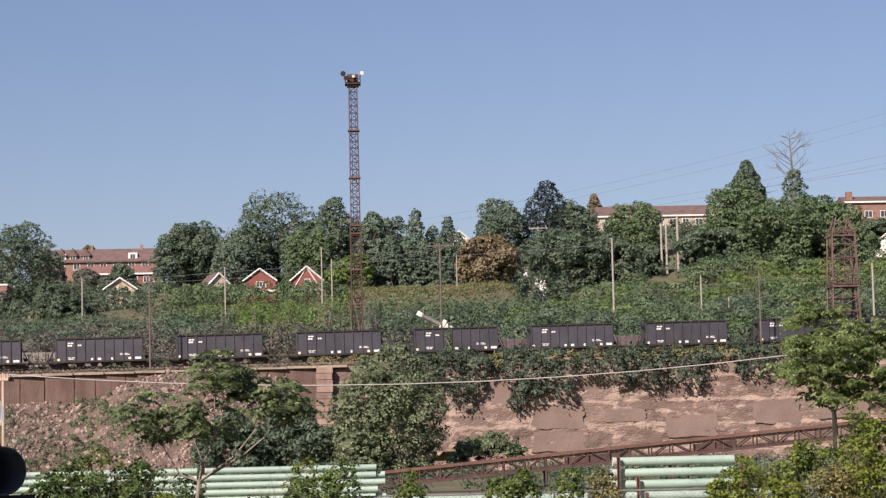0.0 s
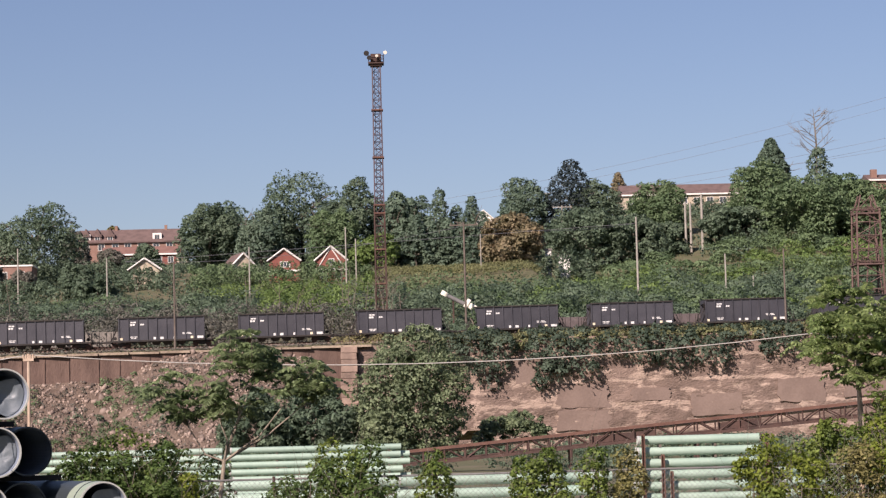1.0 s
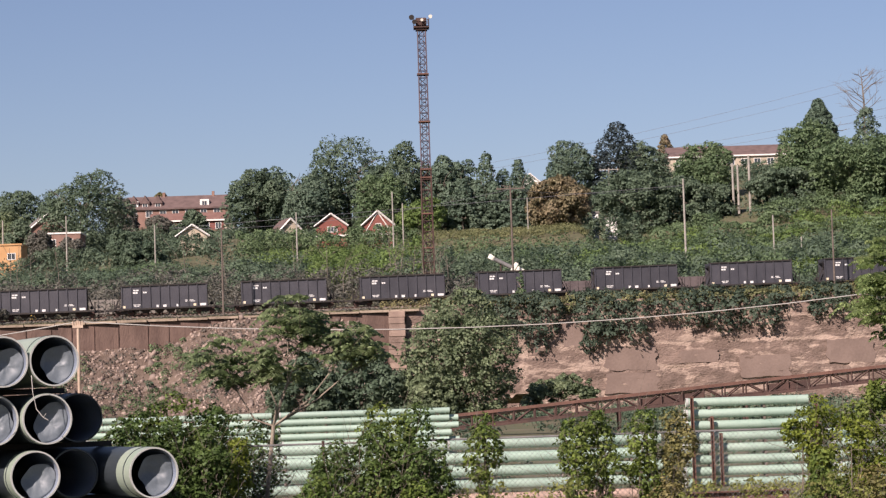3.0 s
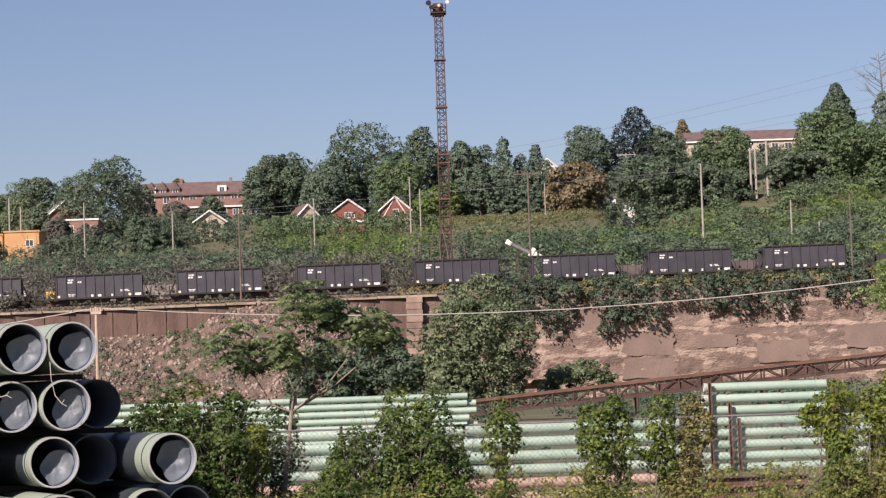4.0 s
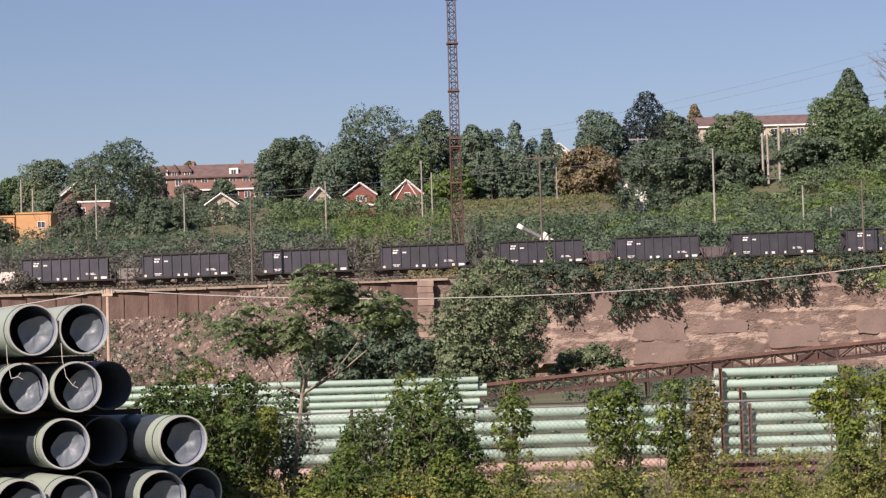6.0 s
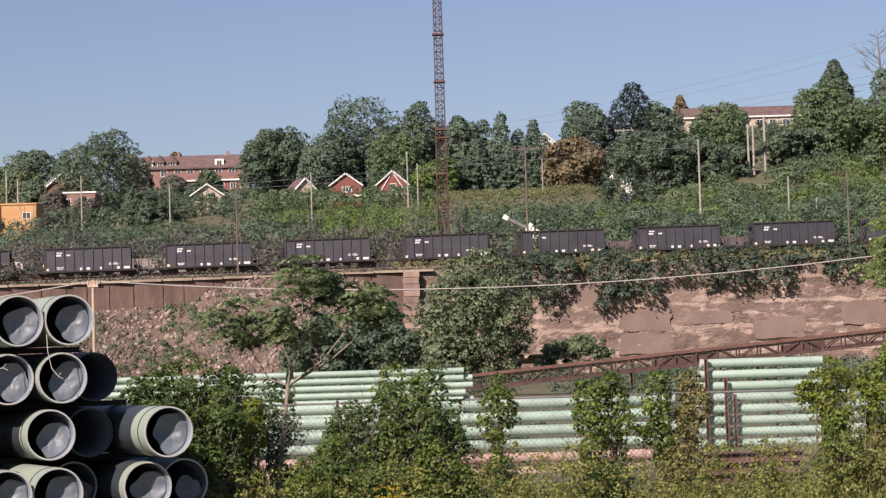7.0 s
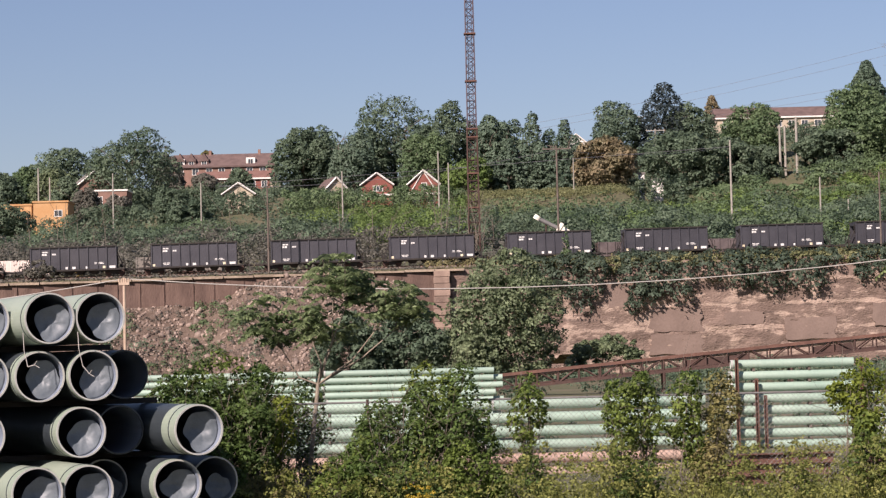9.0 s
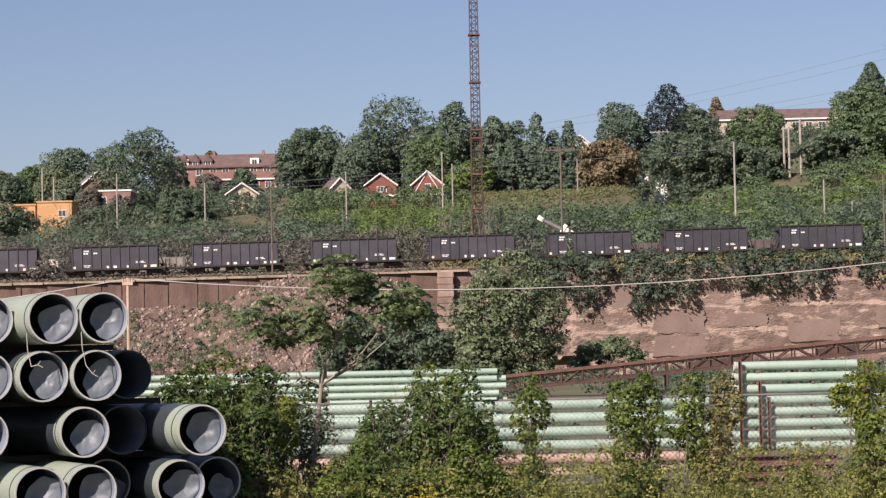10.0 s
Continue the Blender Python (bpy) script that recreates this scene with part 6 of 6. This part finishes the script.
BUSHES = [
    (-5.5, 46.0, 0.75, 3.65, LEAF_NEAR_DARK, "dense dark green shrub beside the pipe stack"), (-4.8, 46.3, 0.8, 4.05, LEAF_NEAR_DARK, "dense dark green shrub before the fence"),
    (-4.0, 45.9, 0.55, 3.6, LEAF_NEAR_DARK, "dense dark green shrub before the fence"), (-5.9, 44.8, 0.6, 2.5, LEAF_NEAR_DARK, "low dark shrub before the fence"),
    (-4.8, 44.6, 0.8, 2.3, LEAF_NEAR_DARK, "low dark shrub before the fence"), (-3.55, 46.6, 0.28, 3.45, LEAF_YELLOW, "yellow-green shoots in the thicket"),
    (-5.1, 45.4, 0.85, 3.3, LEAF_NEAR_DARK, "dense dark green shrub before the fence"), (-4.3, 46.6, 0.7, 3.75, LEAF_NEAR, "leafy green shrub before the fence"),
    (-5.7, 46.3, 0.75, 4.0, LEAF_NEAR_DARK, "dense dark green shrub beside the pipe stack"), (-4.9, 46.9, 0.9, 4.25, LEAF_NEAR, "tall leafy shrub before the fence"),
    (-4.1, 46.8, 0.75, 4.25, LEAF_NEAR_DARK, "tall dark green shrub before the fence"), (-0.4, 46.9, 0.7, 4.1, LEAF_NEAR, "tall leafy shrub on the fence"),
    (-5.4, 47.1, 0.85, 4.2, LEAF_NEAR_DARK, "tall dark green shrub beside the pipe stack"), (-4.3, 47.1, 1.0, 4.35, LEAF_NEAR_DARK, "tall dark green shrub before the fence"), (-3.3, 48.9, 0.6, 3.75, LEAF_NEAR_DARK, "dark leafy shrub before the fence"),
    (-1.3, 46.8, 0.5, 3.6, LEAF_NEAR_DARK, "dark green shrub on the fence"), (0.15, 46.9, 0.5, 4.0, LEAF_NEAR_DARK, "tall dark green shrub on the fence"), (-1.9, 46.2, 0.55, 2.9, LEAF_NEAR_DARK, "dark green shrub on the fence"),
    (-3.6, 45.0, 0.7, 1.75, LEAF_OLIVE, "low brownish weeds before the fence"), (-1.9, 46.7, 0.55, 3.0, LEAF_NEAR_DARK, "dark green shrub on the fence"),
    (-1.7, 45.6, 0.6, 2.6, LEAF_NEAR, "green shrub on the fence"), (-0.75, 46.4, 0.6, 3.75, LEAF_NEAR_DARK, "tall dark green shrub on the fence"),
    (-0.1, 46.2, 0.55, 3.55, LEAF_NEAR_DARK, "dark green shrub on the fence"), (-1.0, 45.0, 0.8, 2.2, LEAF_NEAR_DARK, "dark shrub before the fence"),
    (-2.3, 45.0, 0.55, 1.95, LEAF_NEAR, "green shrub before the fence"), (0.35, 45.6, 0.5, 2.5, LEAF_NEAR, "green shrub before the fence"),
    (0.6, 46.8, 0.3, 3.2, LEAF_NEAR_DARK, "dark vines on the fence"), (-0.2, 45.2, 0.5, 2.1, LEAF_NEAR, "green shrub before the fence"),
    (1.5, 47.2, 0.30, 3.8, LEAF_NEAR, "column of green vines climbing the fence"), (1.6, 46.6, 0.40, 2.3, LEAF_NEAR_DARK, "dark vines low on the fence"),
    (3.45, 46.9, 0.45, 3.7, LEAF_NEAR, "green vines heaped on the fence"), (4.0, 47.0, 0.42, 3.85, LEAF_NEAR, "green vines heaped on the fence"),
    (4.8, 47.0, 0.45, 3.75, LEAF_NEAR, "green vines hanging on the fence"), (3.7, 46.2, 0.5, 2.0, LEAF_NEAR_DARK, "dark shrub at the foot of the fence"),
    (5.1, 46.4, 0.45, 2.0, LEAF_OLIVE, "brownish shrub at the foot of the fence"), (5.5, 46.9, 0.38, 3.7, LEAF_OLIVE, "thin brownish vines on the fence"),
    (8.4, 47.0, 0.5, 4.1, LEAF_YELLOW, "yellow-green vines heaped on the fence"), (8.5, 46.5, 0.4, 2.9, LEAF_NEAR, "green vines on the fence"),
    (9.35, 47.0, 0.5, 3.8, LEAF_YELLOW, "yellow-green vines on the fence"), (10.4, 46.8, 0.5, 3.9, LEAF_OLIVE, "brownish vines on the fence"),
    (11.1, 47.0, 0.65, 4.7, LEAF_YELLOW, "tall yellow-green vines on the fence"), (9.6, 46.0, 0.6, 2.4, LEAF_OLIVE, "brownish shrub at the foot of the fence"),
    (10.7, 46.3, 0.6, 3.0, LEAF_OLIVE, "brownish vines heaped on the fence"), (7.0, 46.6, 0.25, 1.9, LEAF_NEAR, "small green vine on the fence"), (12.2, 46.8, 0.7, 4.4, LEAF_NEAR, "green vines on the fence"),
]
for i, (x, y, w, top, m, lab) in enumerate(BUSHES):
    bush(x, y, w, top, m, lab, 100 + i, n=int(160 + 250 * w), low=0.32 if w < 0.6 and top > 3.5 else 0.08)


def fronds(tip_dirs, rng, pairs=9, length=0.46, leaflet=0.085):
    """Compound leaves: drooping ribs with pairs of leaflets."""
    pos, nrm, tan, soft = [], [], [], []
    for tip, out in tip_dirs:
        for k in range(3):
            a = rng.random() * 6.283
            d = np.array([math.cos(a), math.sin(a), -0.25 + 1.25 * rng.random()]) + 0.35 * np.asarray(out)
            d /= np.linalg.norm(d)
            side = np.cross(d, [0, 0, 1.0])
            side /= np.linalg.norm(side) + 1e-9
            L = length * rng.uniform(0.7, 1.15)
            for j in range(1, pairs + 1):
                u = j / pairs
                c = np.asarray(tip) + d * L * u - np.array([0, 0, 0.6 * L * u * u])
                for s in (-1, 1):
                    w = leaflet * (1.1 - 0.5 * u)
                    t = side * s + d * 0.3 - np.array([0, 0, 0.50 + 0.4 * rng.random()]) + 0.2 * rng.normal(size=3)
                    t /= np.linalg.norm(t)
                    pos.append(c + t * w)
                    tan.append(t * w)
                    nrm.append(np.cross(t, d) * s)
                    soft.append(0.7 * d + 0.35 * t + 0.4 * rng.normal(size=3) + np.array([0, 0, 0.75]))
    soft = np.array(soft)
    soft /= np.linalg.norm(soft, axis=1)[:, None]
    pos, tan, nrm = np.array(pos), np.array(tan), np.array(nrm)
    wid = np.cross(nrm, tan)
    wid = wid / (np.linalg.norm(wid, axis=1)[:, None] + 1e-9) * 0.032
    v = np.stack([pos - tan, pos + wid, pos + tan, pos - wid], 1).reshape(-1, 3)
    return v, face_along(v, np.arange(len(v)).reshape(-1, 4), soft), np.repeat(soft, 4, 0)


def sumac(x, y, tips, mains_at, fork, label, seed, r0=0.045, leaves=LEAF_SUMAC, size=0.085):
    """A sapling with a pale forked stem and tufts of long compound leaves."""
    rng, rp = np.random.default_rng(seed), random.Random(seed)
    z = landz(x, y) - 0.05
    t = thing("tree_of_heaven", pose(x, y, z), label, "tree")
    bm = bmesh.new()
    f = Vector(fork) - Vector((x, y, z))
    rod(bm, (0, 0, 0), f * 0.5 + Vector((0.03, 0, 0)), r0, r0 * 0.85, n=8)
    rod(bm, f * 0.5 + Vector((0.03, 0, 0)), f, r0 * 0.85, r0 * 0.75, n=8)
    part("trunk", bm, BARK_MID, t)
    dirs = []
    mains = []
    for tx, ty, tz in mains_at:
        e = Vector((tx, ty, tz)) - Vector((x, y, z))
        bend = f.lerp(e, 0.5) + Vector((rp.uniform(-.2, .2), rp.uniform(-.1, .1), rp.uniform(-.28, 0.05)))
        bm = bmesh.new()
        rod(bm, f, bend, r0 * 0.45, r0 * 0.33, n=6)
        rod(bm, bend, e, r0 * 0.33, r0 * 0.18, n=6)
        part("branch", bm, BARK_MID, t)
        mains += [f.lerp(bend, 0.7), bend, bend.lerp(e, 0.5), e]
    for tx, ty, tz in tips:
        e = Vector((tx, ty, tz)) - Vector((x, y, z))
        s0 = min(mains, key=lambda m: (m - e).length + (0.6 if m.z > e.z else 0))
        bm = bmesh.new()
        rod(bm, s0, e, r0 * 0.2, r0 * 0.1, n=5)
        part("twig", bm, BARK, t)
        o = Vector((e.x - f.x, e.y - f.y, 0.6 + max(0.0, e.z - f.z))).normalized()
        dirs.append((e, o))
        dirs.append((s0.lerp(e, 0.6), o))
    v, fc, nn = fronds(dirs, rng, leaflet=size)
    raw("foliage", v, fc, leaves, t, normals=nn)


rt = random.Random(5)


def lobe(cx, cy, cz, rx, rz, n):
    """Twig ends spread through one lobe of a crown."""
    return [(cx + rx * math.cos(a) * q, cy + rt.uniform(-0.9, 0.9), cz + rz * math.sin(a) * q) for a, q in ((rt.uniform(0, 6.28), rt.uniform(0.05, 1.0) ** 0.5) for _ in range(n))]


sumac(-3.3, 48.0, lobe(-2.5, 48, 5.85, 0.62, 0.42, 18) + lobe(-1.45, 48, 5.35, 0.7, 0.42, 18) + lobe(-3.65, 48, 4.95, 0.78, 0.5, 20) + lobe(-2.65, 48, 4.85, 0.65, 0.42, 13) + lobe(-0.95, 48, 5.0, 0.45, 0.35, 9) + lobe(-2.0, 48, 5.5, 0.35, 0.35, 5),
      [(-3.6, 48, 4.3), (-2.5, 48.2, 5.5), (-3.0, 47.8, 4.6), (-1.41, 48, 4.9), (-1.2, 48.1, 4.65), (-2.2, 47.8, 5.2)], (-2.85, 48, 3.54), "young tree with a pale leaning trunk and feathery leaves", 9, r0=0.055)
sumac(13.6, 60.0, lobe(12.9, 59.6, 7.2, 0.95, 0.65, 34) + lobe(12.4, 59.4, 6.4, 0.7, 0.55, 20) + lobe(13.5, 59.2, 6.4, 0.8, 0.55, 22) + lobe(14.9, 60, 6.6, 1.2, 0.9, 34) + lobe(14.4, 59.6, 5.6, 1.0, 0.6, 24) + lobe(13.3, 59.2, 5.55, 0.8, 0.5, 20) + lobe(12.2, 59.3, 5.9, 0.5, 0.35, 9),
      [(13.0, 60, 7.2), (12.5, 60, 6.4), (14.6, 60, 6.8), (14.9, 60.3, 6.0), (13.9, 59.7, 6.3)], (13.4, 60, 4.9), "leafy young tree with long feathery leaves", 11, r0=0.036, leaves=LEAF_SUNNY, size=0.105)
pole(13.7, 61.5, 6.4, 0.075, 0, POLE_PALE, "short pale wooden pole among leaves")
bush(12.2, 57.5, 1.0, 4.4, LEAF_NEAR, "green shrub below the feathery tree", 302, n=300, per=38, leaf=0.055, d=0.9)
bush(13.4, 57.0, 1.1, 5.3, LEAF_NEAR, "green shrub below the feathery tree", 303, n=320, per=38, leaf=0.055, d=0.9)
bush(14.9, 57.5, 1.2, 5.9, LEAF_NEAR, "yellow-green shrub below the feathery tree", 304, n=320, per=38, leaf=0.055, d=0.9)


def build_weeds():
    rng = np.random.default_rng(40)
    n = 18000
    x, y = rng.uniform(-6.5, 13.5, n), 43.6 + 8.4 * rng.random(n) ** 1.6
    z = land(x, y)
    hgt = rng.uniform(0.4, 1.25, n) * (0.8 + 0.5 * np.array([noise.noise(Vector((a * 0.7, b * 0.7, 9))) for a, b in zip(x, y)]))
    a = rng.random(n) * 6.28
    wv = np.stack([np.cos(a), np.sin(a), 0 * a], -1) * 0.014
    lean = np.stack([rng.normal(0, 0.16, n), rng.normal(0, 0.16, n), 0 * a], -1) * hgt[:, None]
    p = np.stack([x, y, z], -1)
    m = p + lean * 0.35 + np.stack([0 * a, 0 * a, hgt * 0.6], -1)
    tp = p + lean + np.stack([0 * a, 0 * a, hgt], -1)
    v = np.stack([p - wv, p + wv, m + wv, m - wv, m - wv, m + wv, tp + wv * 0.2, tp - wv * 0.2], 1).reshape(-1, 3)
    tagged(raw("tall_weeds", v, np.arange(len(v)).reshape(-1, 4), WEED), "tall yellow-green weeds and grass before the fence", "weeds", kind="stuff")
    pts = np.stack([rng.uniform(-6.5, 13.5, 1900), rng.uniform(43.6, 47.2, 1900), np.zeros(1900)], -1)
    tall = np.array([0.95 + 0.75 * noise.noise(Vector((a * 0.8, b * 0.5, 3))) for a, b in pts[:, :2]])
    pts[:, 2] = land(pts[:, 0], pts[:, 1]) + rng.uniform(0.15, 1.6, 1900) * tall
    shrubs("weed_leaves", "leafy low weeds before the fence", WEED, pts, rng.uniform(0.08, 0.24, 1900), 32, 0.036, 41)
    p2, r2 = scatter(rng, 1500, -12, 26, 49, 92, (0.0, 0.9), (0.12, 0.45), None)
    shrubs("yard_grass", "rough grass and weeds in the pipe yard", WEED, p2, r2, 18, 0.07, 42)
    p2, r2 = scatter(rng, 600, -25, 60, 100, 240, (0.0, 0.8), (0.3, 1.0), None)
    shrubs("yard_shrubs", "scattered shrubs behind the pipe stacks", LEAF_DARK, p2, r2, 40, 0.16, 43)
    p2 = np.stack([rng.uniform(-1.0, -0.4, 24), rng.uniform(43.8, 44.6, 24), np.zeros(24)], -1)
    p2[:, 2] = land(p2[:, 0], p2[:, 1]) + rng.uniform(0.95, 1.25, 24)
    shrubs("goldenrod", "yellow flower heads among the weeds", FLOWER, p2, np.full(24, 0.06), 30, 0.02, 44)


build_weeds()
for x, y, l, tn, lift in ((9.0, 66, 3.6, 2, 0), (9.3, 65.55, 3.2, 1, 0), (9.2, 65.8, 3.4, 1.5, 0.30), (9.5, 65.75, 3.0, 2.5, 0.60), (11.3, 66.5, 2.4, -3, 0), (12.4, 66, 1.6, 4, 0), (12.4, 66.02, 1.5, 5, 0.30), (12.5, 66.0, 1.4, 4, 0.60)):
    b = thing("steel_beam", pose(x, y, landz(x, y) - 0.01 + lift, 0, 0, tn), "rusty steel beam lying in the grass" if lift == 0 else "rusty steel beam lying on a low pile", "beam", "beams in the grass")
    bm = bmesh.new()
    box(bm, -l / 2, l / 2, -0.15, 0.15, 0, 0.03)
    box(bm, -l / 2, l / 2, -0.15, 0.15, 0.27, 0.30)
    box(bm, -l / 2, l / 2, -0.012, 0.012, 0.03, 0.27)
    part("section", bm, RUST, b)


# ---- leafless saplings in the brush ----
rs = random.Random(31)
for k in range(26):
    x = rs.uniform(-95, 10) if k < 20 else rs.uniform(-2, 2) + 3
    y = rs.uniform(322, 360) if k < 20 else rs.uniform(324, 327)
    z = landz(x, y)
    t = thing("bare_sapling", pose(x, y, z), "grey leafless sapling in the trackside brush", "sapling")
    bm = bmesh.new()
    H = rs.uniform(5, 10)
    limb(bm, (0, 0, -0.2), (rs.uniform(-1, 1), 0, H), 0.07, 0.03, rs, 2, 0.15)
    part("trunk", bm, BARK, t)


# ---- what moves ----
def motions():
    for k, car in CARS:
        x0 = HEAD + BODY / 2 + k * PITCH
        walk(car, [(t, car_pose(x0 + SPEED * t)) for t in (0.0, 2.0, 4.0, 6.0, 8.0, 10.0)])
        for bogie in car.children:
            if bogie.name.startswith("bogie"):
                for ws in bogie.children:
                    if ws.name.startswith("wheelset"):
                        p = ws.location.copy()
                        rate = math.degrees(SPEED / 0.42)
                        walk(ws, [(i / 10, Matrix.Translation(p) @ pose(0, 0, 0, 0, rate * i / 10, 0)) for i in range(101)])


motions()
